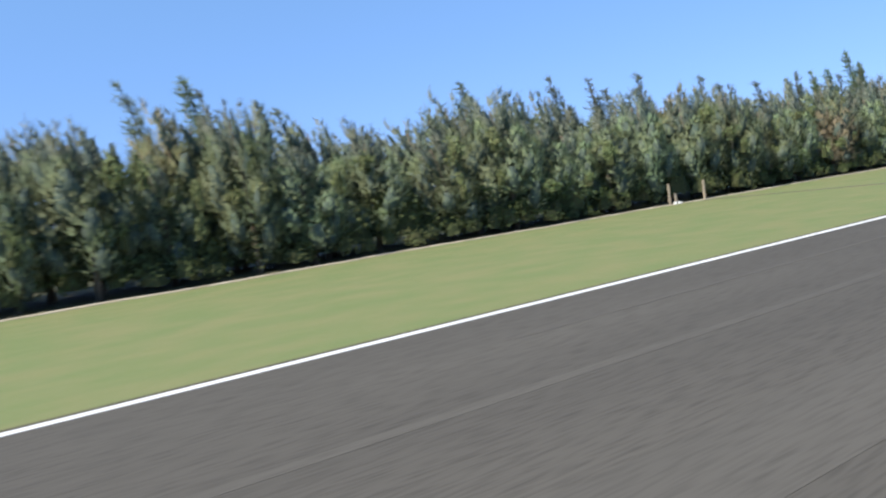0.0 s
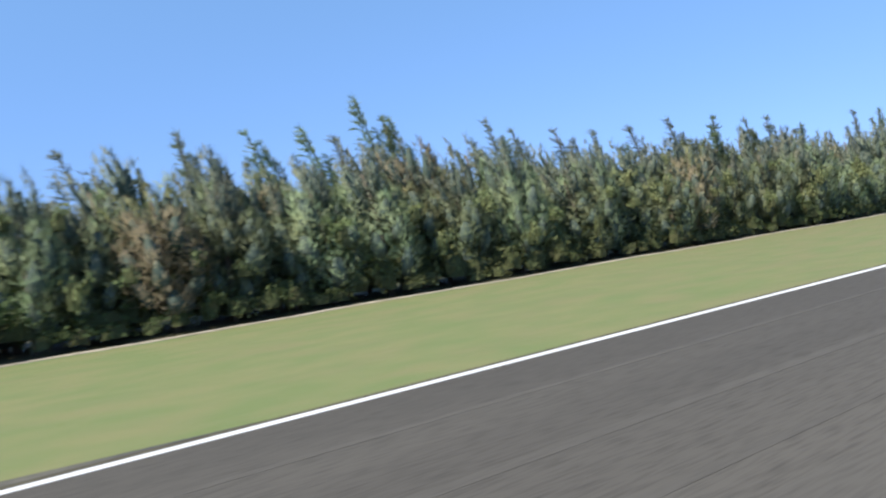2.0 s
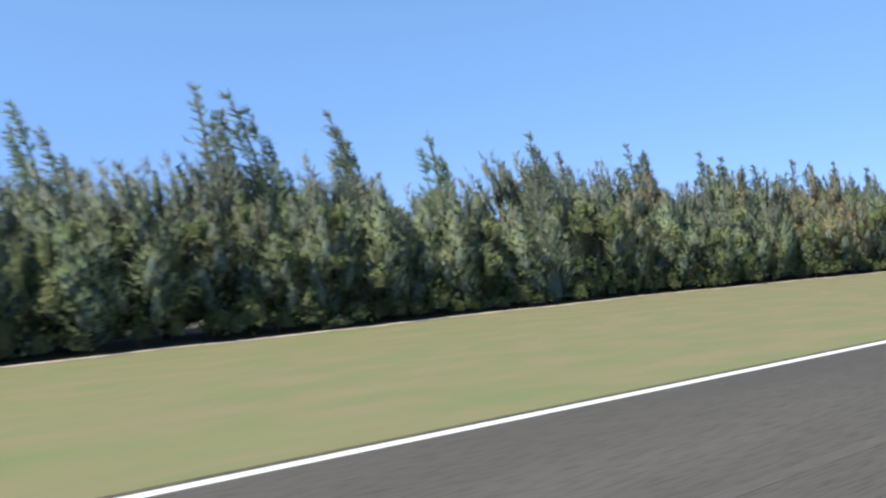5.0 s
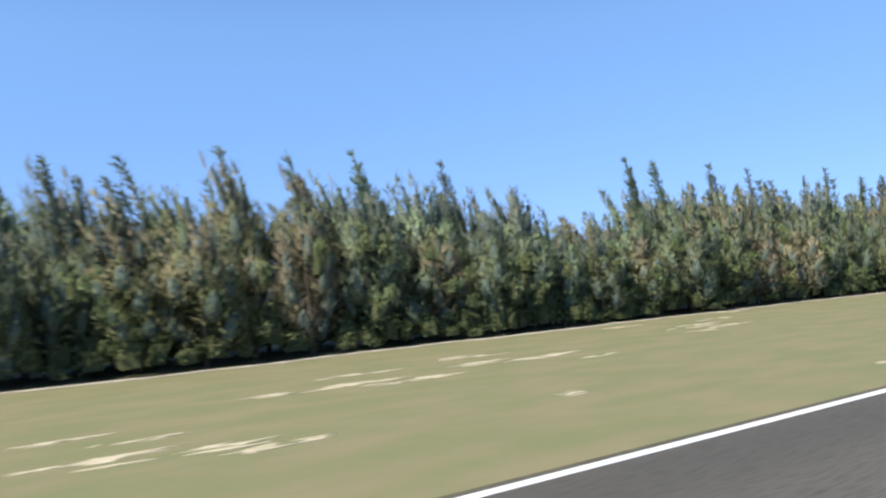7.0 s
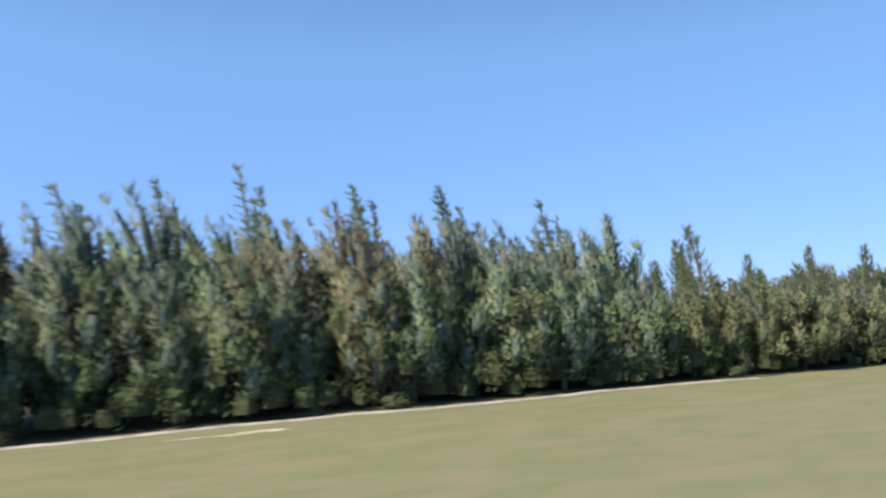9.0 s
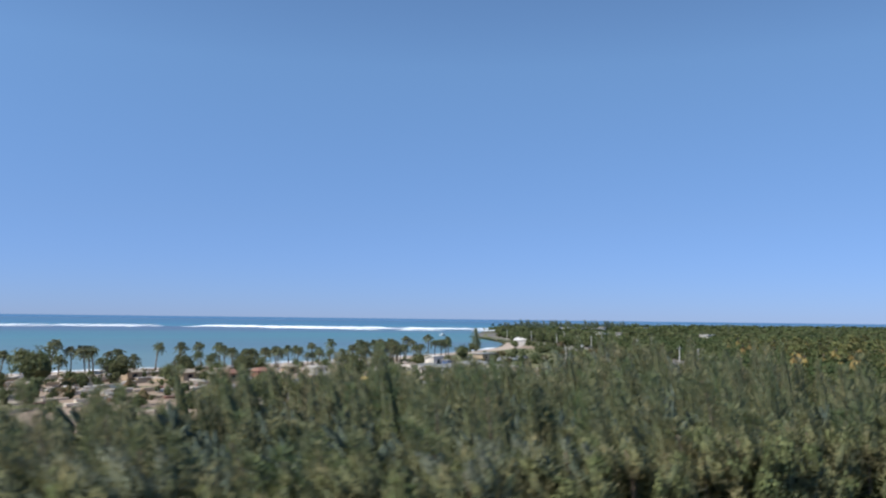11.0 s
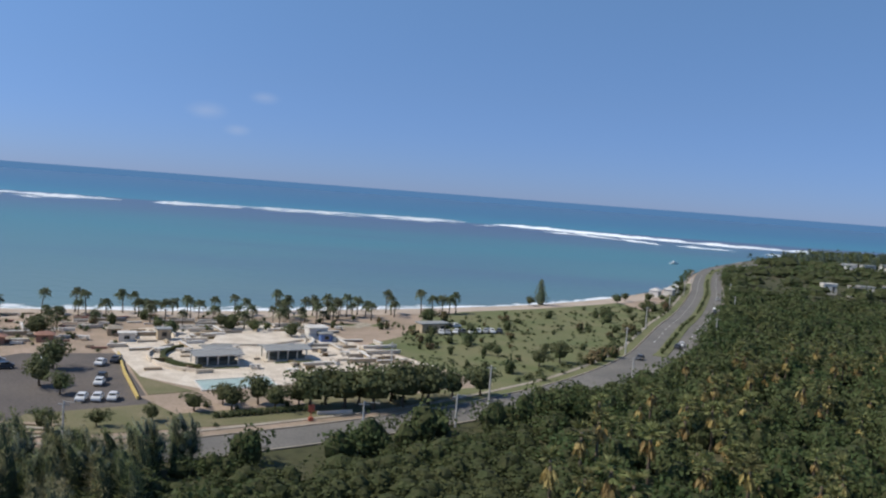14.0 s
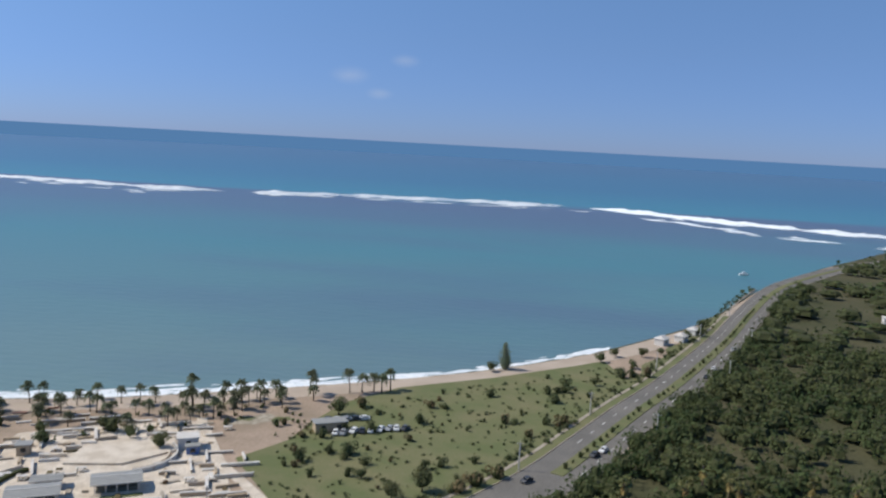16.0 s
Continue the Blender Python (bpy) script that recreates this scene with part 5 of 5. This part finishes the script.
# buildings
def shelter(x, y, turn, w=9.0, d=6.0, h=2.6):
    ob = thing("park_shelter", "low open pavilion with a grey sheet roof and white fascia", "shelter", pose(x, y, 0.1, 0, 0, turn), "pavilions on the plaza")
    part("floor", bm_mesh("floor", box(-w / 2 - 0.5, -d / 2 - 0.5, 0, w / 2 + 0.5, d / 2 + 0.5, 0.15, 0.02), M_PAVE), ob)
    for i in range(5):
        for sy in (-1, 1):
            px = -w / 2 + 0.4 + i * (w - 0.8) / 4
            part("column", bm_mesh("column", box(px - 0.12, sy * (d / 2 - 0.3) - 0.12, 0.154, px + 0.12, sy * (d / 2 - 0.3) + 0.12, h, 0.02), M_WALL), ob)
    part("back_wall", bm_mesh("back_wall", box(-w / 2 + 0.6, -0.4, 0.154, w / 2 - 0.6, -0.2, h - 0.02), M_GREYWALL), ob, "grey-green back wall")
    part("counter", bm_mesh("counter", box(-w / 2 + 0.6, -d / 2 + 0.5, 0.154, w / 2 - 0.6, -d / 2 + 0.75, 0.95, 0.02), M_GREYWALL), ob, "grey-green counter wall")
    for sy in (-1, 1):
        verts = [(-w / 2 - 0.4, sy * (d / 2 + 0.5), h), (w / 2 + 0.4, sy * (d / 2 + 0.5), h), (w / 2 + 0.4, 0, h + 0.42), (-w / 2 - 0.4, 0, h + 0.42)]
        verts += [(a, b, c + 0.12) for a, b, c in verts]
        faces = [(0, 1, 2, 3), (7, 6, 5, 4), (0, 4, 5, 1), (1, 5, 6, 2), (2, 6, 7, 3), (3, 7, 4, 0)]
        roof = part("roof_slope", mesh_of("roof_slope", verts, faces, M_ROOF), ob)
        y0 = sy * (d / 2 + 0.5)
        part("fascia", bm_mesh("fascia", box(-w / 2 - 0.42, min(y0, y0 + sy * 0.06), h - 0.08, w / 2 + 0.42, max(y0, y0 + sy * 0.06), h + 0.16, 0.01), M_WALL), roof, "white fascia board")
    part("ridge_cap", bm_mesh("ridge_cap", box(-w / 2 - 0.42, -0.12, h + 0.50, w / 2 + 0.42, 0.12, h + 0.60, 0.02), M_WALL), ob, "white ridge capping")


def house(name, x, y, turn, w, d, h, wall, roof, label, category="building", flat=True, group=""):
    ob = thing(name, label, category, pose(x, y, 0.02, 0, 0, turn), group)
    part("wall", bm_mesh("wall", box(-w / 2, -d / 2, 0, w / 2, d / 2, h, 0.05), wall), ob)
    if flat:
        part("roof", bm_mesh("roof", box(-w / 2 - 0.3, -d / 2 - 0.3, h + 0.004, w / 2 + 0.3, d / 2 + 0.3, h + 0.25, 0.04), roof), ob)
    else:
        v = [(-w / 2 - .4, -d / 2 - .4, h), (w / 2 + .4, -d / 2 - .4, h), (w / 2 + .4, d / 2 + .4, h), (-w / 2 - .4, d / 2 + .4, h), (-w / 4, 0, h + d * .3), (w / 4, 0, h + d * .3)]
        part("roof", mesh_of("roof", v, [(0, 1, 5, 4), (2, 3, 4, 5), (1, 2, 5), (3, 0, 4), (3, 2, 1, 0)], roof), ob)
    k = max(1, int(w / 2.6))
    for i in range(k):
        cx = -w / 2 + (i + 0.5) * w / k
        win = part("window", bm_mesh("window", box(cx - 0.5, -d / 2 - 0.04, h * 0.38, cx + 0.5, -d / 2 + 0.05, h * 0.78, 0.01), M_DARKGLASS), ob)
        part("sill", bm_mesh("sill", box(cx - 0.6, -d / 2 - 0.12, h * 0.38 - 0.1, cx + 0.6, -d / 2 + 0.03, h * 0.38 - 0.004), M_KERB), win)
    part("door", bm_mesh("door", box(w / 2 - 0.05, -0.5, 0, w / 2 + 0.04, 0.5, min(2.05, h * 0.8)), M_WOOD), ob)


shelter(446, 153.8, 30, 8.4, 4.6, 2.1)
shelter(457, 162.8, 30, 8.4, 4.6, 2.1)
shelter(444.5, 160, 30, 5.0, 2.2, 1.8)
slab("pool", [(449, 134.5), (460, 141), (457, 147), (446, 140.5)], 0.13, 0.1, M_WATERPOOL, "shallow turquoise splash pool in the plaza", "pool")
pool_rim = [np.array(p) for p in ((449, 134.5), (460, 141), (457, 147), (446, 140.5), (449, 134.5))]
for a, b in zip(pool_rim, pool_rim[1:]):
    tagged(new("pool_rim", ribbon_mesh("pool_rim", [a, b], 0.25, -0.05, 0.22, 0.2, M_WALL)), "white rim of the splash pool", "rim", kind="structure")
house("park_office", 460, 186, 28, 4.2, 3.4, 2.5, M_WALL, M_WALL, "small white flat-roofed park building")
house("kiosk", 462.5, 183, 28, 2.6, 1.6, 1.7, M_BLUE, M_ROOF, "blue kiosk with a flat roof beside the plaza", "kiosk")
house("restroom_block", 430.5, 173, 26, 2.6, 2.2, 2.2, M_TAN, M_ROOF, "tan block with a grey flat roof", "building")
house("canopy_hut", 424.5, 169, 20, 3.0, 2.0, 1.6, M_WALL, M_WALL, "white hut at the plaza edge", "hut")
house("beach_house", 486, 205, 30, 7.5, 3.2, 2.2, M_TAN, M_ROOF, "long tan shed with a grey roof", "shed")
for x, y, w, mt in ((404, 158, 4.5, M_REDBROWN), (397, 162, 4.0, M_TAN), (411, 163, 4.0, M_REDBROWN), (388, 166, 4.0, M_TAN), (420, 174, 3.5, M_TAN)):
    house("picnic_kiosk", x, y, 24, w * 0.75, 2.0, 1.5, mt, M_REDBROWN if mt is M_REDBROWN else M_KERB, "small picnic kiosk with painted walls among the palms", "kiosk", False, "picnic kiosks")
for i, (x, y, w) in enumerate(((785, 579, 14), (799, 580, 13), (800, 549, 15), (677, 391, 9), (696, 393, 11), (686, 385, 7), (697, 328, 9), (944, 656, 14), (815, 562, 10), (776, 560, 9), (830, 610, 12), (712, 402, 8))):
    house("headland_house", x, y, rng.uniform(-30, 30), w * 0.7, 5.0, rng.uniform(5.4, 6.6) if y > 450 else rng.uniform(4.2, 5.0), M_WALL, (M_WALL, M_ROOF, M_KERB)[i % 3], "white flat-roofed house on the wooded headland", "house", True, "houses on the headland")
for x, y, w in ((583, 333, 5), (575, 325, 5), (589, 346, 4)):
    house("beach_bar", x, y, 60, w, 3.5, 2.4, M_WALL, M_WALL, "small white beach bar beside the road", "building", False, "beach bars")

# low plaza walls, terraces and the yellow kerb wall
def wall_run(name, pts, h, t, mat, label):
    line = [np.array(p, float) for p in pts]
    tagged(new(name, ribbon_mesh(name, line, t / 2, -t / 2, h + 0.1, h, mat)), label, "wall", kind="structure")


wall_run("kerb_wall", [(427.5, 156.5), (434, 142), (441.5, 127)], 0.5, 0.35, M_YELLOW, "low yellow-painted kerb wall by the parking lot")
arc = [(446 + 13.5 * math.cos(a), 160 + 13.5 * math.sin(a)) for a in np.linspace(2.6, 4.6, 14)]
wall_run("curved_wall", arc, 0.6, 0.4, M_PAVE, "low curved planter wall on the plaza")
arc = [(446 + 11 * math.cos(a), 160 + 11 * math.sin(a)) for a in np.linspace(2.6, 4.6, 14)]
wall_run("curved_hedge", arc, 0.7, 0.9, M_BROAD, "clipped low hedge along the plaza's curved wall")
slab("terrace", [(441, 170), (452, 173), (459, 183), (455, 190), (446, 186), (440, 178)], 0.55, 0.5, M_PAVE, "raised pale paved terrace on the plaza", "terrace")
slab("planting_bed", [(446, 149.2), (451, 151.9), (450.4, 153), (445.4, 150.3)], 0.2, 0.15, M_MEADOW, "grass bed in front of a pavilion", "grass")
slab("planting_bed", [(456.5, 157.5), (463, 161.4), (462.4, 162.4), (456, 158.6)], 0.2, 0.15, M_MEADOW, "grass bed in front of a pavilion", "grass")
for r, h, mt in ((9.5, 0.9, M_WALL), (7.8, 0.5, M_PAVE)):
    wall_run("curved_wall", [(451 + r * math.cos(a), 178 + r * math.sin(a)) for a in np.linspace(-1.0, 0.9, 14)], h, 0.4, mt, "curved white masonry wall round the terrace")
for x, y, s in ((430, 180, 2.0), (440, 190, 2.3), (436, 185, 0.9), (448, 192, 1.2), (425, 186, 1.5)):
    ob = thing("shrub", "large clipped dark green shrub on the plaza", "shrub", Matrix.LocRotScale((x, y, 0.05), Euler((0, 0, rng.uniform(0, 6))), (s, s, s)), "shrubs of the plaza")
    part("foliage", SHRUBS[rng.integers(0, 4)], ob)
for k in range(190):
    x, y = rng.uniform(424, 480), rng.uniform(138, 200)
    if (y < np.interp(x, [424, 437, 448, 481], [165, 143, 139, 162])) or y > np.interp(x, [424, 440, 457, 478], [180, 194, 200, 166]):
        continue
    if math.hypot(x - 446, y - 153.8) < 5.4 or math.hypot(x - 457, y - 162.8) < 5.4 or math.hypot(x - 453, y - 141) < 7 or math.hypot(x - 450, y - 179) < 9.8:
        continue
    a = 0.5 + rng.uniform(-0.12, 0.12) + (1.571 if rng.uniform() < 0.3 else 0)
    n = rng.uniform(0.8, 4.5)
    wall_run("low_wall", [(x, y), (x + n * math.cos(a), y + n * math.sin(a))], rng.uniform(0.2, 0.75), rng.uniform(0.3, 1.0),
             (M_PAVE, M_WALL, M_TAN, M_KERB, M_BRONZE)[rng.integers(0, 5)], "low masonry seat wall on the plaza")
for k in range(240):
    x, y = rng.uniform(352, 424), rng.uniform(118, 200)
    if y > shore_y(x) - 10 or y < np.interp(x, ROADX, ROADY) + 12 or (402 < x and y < 158):
        continue
    a = 0.45 + rng.uniform(-0.15, 0.15)
    n = rng.uniform(1.0, 3.5)
    wall_run("low_wall", [(x, y), (x + n * math.cos(a), y + n * math.sin(a))], rng.uniform(0.2, 0.6), rng.uniform(0.3, 0.9), (M_TAN, M_PAVE, M_REDBROWN, M_PAVE, M_WALL)[rng.integers(0, 5)],
             "low picnic wall on the sandy park ground")
scrub = []
for k in range(340):
    x, y = rng.uniform(350, 482), rng.uniform(108, 215)
    if y > shore_y(x) - 8 or y < np.interp(x, ROADX, ROADY) + 8 or (424 < x < 478 and 138 < y < 196) or (405 < x < 446 and 112 < y < 154):
        continue
    s = rng.uniform(0.18, 0.5)
    scrub.append((rng.integers(0, 6), (x, y, 0, s, s * rng.uniform(0.8, 1.5), rng.uniform(0, 6))))
for p in side_line(road_line, HALF + 5.0):
    if 500 < p[0] < 640:
        for _ in range(3):
            s = rng.uniform(0.2, 0.65)
            scrub.append((rng.integers(0, 6), (p[0] + rng.uniform(-2, 2), p[1] + rng.uniform(-2, 2), 0, s, s * 0.9, rng.uniform(0, 6))))
for k in range(900):
    x, y = rng.uniform(478, 566), rng.uniform(152, 292)
    if y > np.interp(x, [478, 484, 519, 560, 566], [200, 222, 256, 290, 292]) or y < np.interp(x, [478, 497, 508, 528, 560], [178, 157, 165, 194, 274]):
        continue
    if len(scrub) < 800:
        s = rng.uniform(0.12, 0.35)
        scrub.append((rng.integers(0, 6), (x, y, 0.05, s * 1.3, s * 0.8, rng.uniform(0, 6))))
q, core = place_all(BUSH_FAR, scrub)
tagged(new("park_scrub", quads_mesh("park_scrub", q, M_TREE, core)), "scattered low green scrub on park and meadow", "bushes", kind="stuff")
clipped = [(455 + 0.9 * k, 120.5 + 0.55 * k) for k in range(14)]
for x, y in clipped:
    ob = thing("shrub", "low clipped hedge bush beside the drive", "shrub", Matrix.LocRotScale((x, y, 0.0), Euler((0, 0, rng.uniform(0, 6))), (0.75, 0.75, 0.6)), "hedge bushes by the drive")
    part("foliage", SHRUBS[rng.integers(0, 4)], ob)
for p, h in zip(ROAD, HALF):
    if 540 < p[0] < 625 and rng.uniform() < 0.6:
        s = rng.uniform(0.4, 0.8)
        ob = thing("shrub", "small shrub on the road median", "shrub", Matrix.LocRotScale((p[0], p[1], 0.2), Euler((0, 0, rng.uniform(0, 6))), (s, s, s * 1.3)), "shrubs of the median")
        part("foliage", SHRUBS[rng.integers(0, 4)], ob)


# garden walls, hedges and picnic tables that break up plaza and park
def garden_wall(x, y, turn, long, h, t, mat, label):
    ob = thing("garden_wall", label, "wall", pose(x, y, 0.1, 0, 0, turn), "garden walls of the park")
    part("wall", bm_mesh("wall", box(-long / 2, -t / 2, 0, long / 2, t / 2, h, 0.02), mat), ob)
    part("coping", bm_mesh("coping", box(-long / 2 - 0.06, -t / 2 - 0.06, h + 0.004, long / 2 + 0.06, t / 2 + 0.06, h + 0.09, 0.015), M_WALL), ob, "white coping")


def picnic_table(x, y, turn):
    ob = thing("picnic_table", "pale concrete picnic table with two benches", "table", pose(x, y, 0.1, 0, 0, turn), "picnic tables of the park")
    part("tabletop", bm_mesh("tabletop", box(-1.0, -0.42, 0.68, 1.0, 0.42, 0.76, 0.02), M_WALL), ob)
    for sx in (-0.65, 0.65):
        part("leg", bm_mesh("leg", box(sx - 0.12, -0.25, 0, sx + 0.12, 0.25, 0.676, 0.02), M_KERB), ob)
    for sy in (-0.75, 0.75):
        bench = part("bench", bm_mesh("bench", box(-1.0, sy - 0.16, 0.38, 1.0, sy + 0.16, 0.45, 0.02), M_WALL), ob)
        for sx in (-0.65, 0.65):
            part("bench_foot", bm_mesh("bench_foot", box(sx - 0.1, sy - 0.12, 0, sx + 0.1, sy + 0.12, 0.376, 0.01), M_KERB), bench)


def clear_spot(x, y, gap=1.0):
    """True on plaza or park ground away from the pavilions, the pool and the parked cars."""
    if y > shore_y(x) - 12 or y < np.interp(x, ROADX, ROADY) + 14:
        return False
    if 402 - gap < x < 447 + gap and 108 < y < 158 + gap:
        return False
    return all(math.hypot(x - a, y - b) > r + gap for a, b, r in ((446, 153.8, 5), (457, 162.8, 5), (444.5, 160, 3.5), (453, 141, 8), (460, 186, 3.5), (462.5, 183, 3), (430.5, 173, 2.5), (424.5, 169, 2.5), (449, 179, 9)))


placed = []
rw = np.random.default_rng(91)
while len(placed) < 96:
    x, y = (rw.uniform(424, 478), rw.uniform(140, 200)) if len(placed) < 52 else (rw.uniform(352, 424), rw.uniform(136, 192))
    long = rw.uniform(2.5, 8.0)
    if x > 470 and y > 185 or not clear_spot(x, y, 1.0) or any(math.hypot(x - a, y - b) < 3.2 for a, b in placed):
        continue
    placed.append((x, y))
    k = len(placed) % 4
    turn = 28 + rw.uniform(-6, 6) + (90 if rw.uniform() < 0.18 else 0)
    if k == 3:
        picnic_table(x, y, turn)
    else:
        garden_wall(x, y, turn, long, rw.uniform(0.35, 0.8), rw.uniform(0.3, 0.6), (M_PAVE, M_KERB, M_TAN)[k % 3], "low pale garden wall with white coping")


# cars
def car(paint):
    prof = [(-1.75, 0.28), (-1.78, 0.62), (-1.62, 0.84), (-0.95, 0.92), (-0.50, 1.32), (0.75, 1.34), (1.25, 0.95), (1.70, 0.86), (1.78, 0.55), (1.74, 0.28)]
    bm = bmesh.new()
    rows = [[bm.verts.new((x, s * (0.76 if z < 0.95 else 0.62), z)) for x, z in prof] for s in (-1, 1)]
    k = len(prof)
    for i in range(k):
        j = (i + 1) % k
        bm.faces.new((rows[0][i], rows[0][j], rows[1][j], rows[1][i]))
    bm.faces.new(rows[0][::-1])
    bm.faces.new(rows[1])
    bmesh.ops.recalc_face_normals(bm, faces=bm.faces)
    bmesh.ops.bevel(bm, geom=bm.edges[:], offset=0.04, segments=1, affect="EDGES")
    body = bm_mesh("body", bm, paint)
    glass = bm_mesh("side_glass", box(-0.48, -0.70, 0.96, 0.9, 0.70, 1.24, 0.05), M_DARKGLASS)
    shield = bm_mesh("windscreen", box(-0.92, -0.55, 0.95, -0.42, 0.55, 1.26, 0.05), M_DARKGLASS)
    bm = bmesh.new()
    bmesh.ops.create_cone(bm, segments=12, radius1=0.29, radius2=0.29, depth=0.18, cap_ends=True, matrix=pose(0, 0, 0, 90))
    wheel = bm_mesh("wheel", bm, M_TYRE)
    return body, glass, shield, wheel


bm = bmesh.new()
bmesh.ops.create_cone(bm, segments=10, radius1=0.17, radius2=0.15, depth=0.22, cap_ends=True, matrix=pose(0, 0, 0, 90))
RIM = bm_mesh("rim", bm, M_CARSILVER)
CARS = {"white": car(M_CARWHITE), "dark": car(M_CARDARK), "silver": car(M_CARSILVER), "red": car(M_CARRED)}


def park(x, y, turn, colour, where="parked on grey asphalt"):
    body, glass, shield, wheel = CARS[colour]
    ob = thing("car", colour + " hatchback car " + where, "car", pose(x, y, 0.09, 0, 0, turn) @ Matrix.Scale(0.86, 4), "cars by the beach")
    part("body", body, ob)
    part("side_glass", glass, ob, "dark side windows")
    part("windscreen", shield, ob, "dark windscreen")
    for wx in (-1.1, 1.15):
        for wy in (-0.68, 0.68):
            part("rim", RIM, part("wheel", wheel, ob, m=pose(wx, wy, 0.29)), "silver wheel rim")


for x, y, a, c in ((433, 134, 100, "white"), (434.2, 124.5, 100, "white"), (436.2, 125.2, 100, "white"), (438.2, 126, 100, "white"), (428, 147, 95, "white"), (429.5, 150, 95, "dark"),
                   (419, 145, 40, "white"), (415, 140, 30, "dark"), (412, 143, 30, "silver"), (408, 120, 15, "dark"), (432, 137.5, 100, "dark"),
                   (398, 128, 30, "silver"), (404, 140, 30, "white")):
    park(x, y, a, c)
for i in range(9):
    park(488 + 1.9 * i + rng.uniform(-.3, .3), 202.5 + 1.0 * i + rng.uniform(-.6, .6), 80 + rng.uniform(-20, 20), ("white", "silver", "white", "dark", "white")[i % 5], "parked on the meadow edge")
for i in range(5):
    park(484 + 2.0 * i, 210 + 1.0 * i + rng.uniform(-.5, .5), 20 + rng.uniform(-15, 15), ("dark", "white", "silver")[i % 3], "parked on the meadow edge")
for x, y, a, c in ((572, 253, 66, "white"), (549.5, 209.5, 62, "white"), (547.3, 206, 62, "dark"), (584, 283, 66, "dark"), (600, 325, 66, "silver"), (533, 187.5, 58, "dark"), (588, 294, 66, "white")):
    park(x, y, a, c, "on the coast road")


# poles, signs, rail and boat
def pole(x, y, h, lamp=False):
    ob = thing("utility_pole", "pale concrete pole beside the coast road", "pole", pose(x, y, 0), "poles along the road")
    part("shaft", mesh_of("shaft", *tube([(0, 0, 0), (0, 0, h)], [0.17, 0.11], 8), M_POLE), ob)
    part("cross_arm", bm_mesh("cross_arm", box(-0.7, -0.05, h - 0.5, 0.7, 0.05, h - 0.38), M_POLE), ob)
    if lamp:
        arm = part("lamp_arm", bm_mesh("lamp_arm", box(0.05, -0.04, h - 0.15, 1.7, 0.04, h - 0.07), M_POLE), ob)
        part("lamp_head", bm_mesh("lamp_head", box(1.5, -0.12, h - 0.2, 2.1, 0.12, h - 0.06, 0.03), M_KERB), arm)


for x, y, h in ((495, 138.5, 6.6), (489, 124, 5.0), (476, 114.5, 5.5), (525, 163, 5.0), (478, 156, 6.0), (531, 193, 6.5), (440, 105, 5.5), (547, 235, 6.5), (569, 286, 6.5), (590, 336, 6.5), (611, 391, 6.5),
                (562.5, 222, 6.5), (591, 284, 6.5), (608, 334, 6.5)):
    pole(x, y, h, h < 5.6)
sign = thing("road_sign", "red sign on a post beside the road", "sign", pose(468, 122.3, 0.07, 0, 0, 20))
part("post", mesh_of("post", *tube([(0, 0, 0), (0, 0, 2.2)], [0.09, 0.08], 8), M_RED), sign)
part("board", bm_mesh("board", box(-0.45, -0.04, 1.3, 0.45, 0.04, 2.3, 0.02), M_RED), sign)
part("foot", bm_mesh("foot", box(-0.35, -0.3, 0, 0.35, 0.3, 0.5, 0.03), M_RED), sign)
wall_run("white_rail", [(468.5, 125.4), (473.5, 127.6)], 0.5, 0.2, M_WALL, "low white rail beside the road")
boat = thing("boat", "small white motor boat anchored in the lagoon", "boat", pose(646, 533, -0.5, 0, 0, 20))
hv = [(-3.2, -1, 0.9), (-3.2, 1, 0.9), (1.5, 1.1, 1.0), (3.6, 0, 1.2), (1.5, -1.1, 1.0), (-3.0, -0.6, 0), (-3.0, 0.6, 0), (1.2, 0.6, 0), (2.8, 0, 0.1), (1.2, -0.6, 0)]
part("hull", mesh_of("hull", hv, [(0, 1, 2, 3, 4), (9, 8, 7, 6, 5), (0, 5, 6, 1), (1, 6, 7, 2), (2, 7, 8, 3), (3, 8, 9, 4), (4, 9, 5, 0)], M_CARWHITE), boat)
part("cabin", bm_mesh("cabin", box(-1.2, -0.7, 0.95, 1.0, 0.7, 2.1, 0.1), M_CARWHITE), boat)
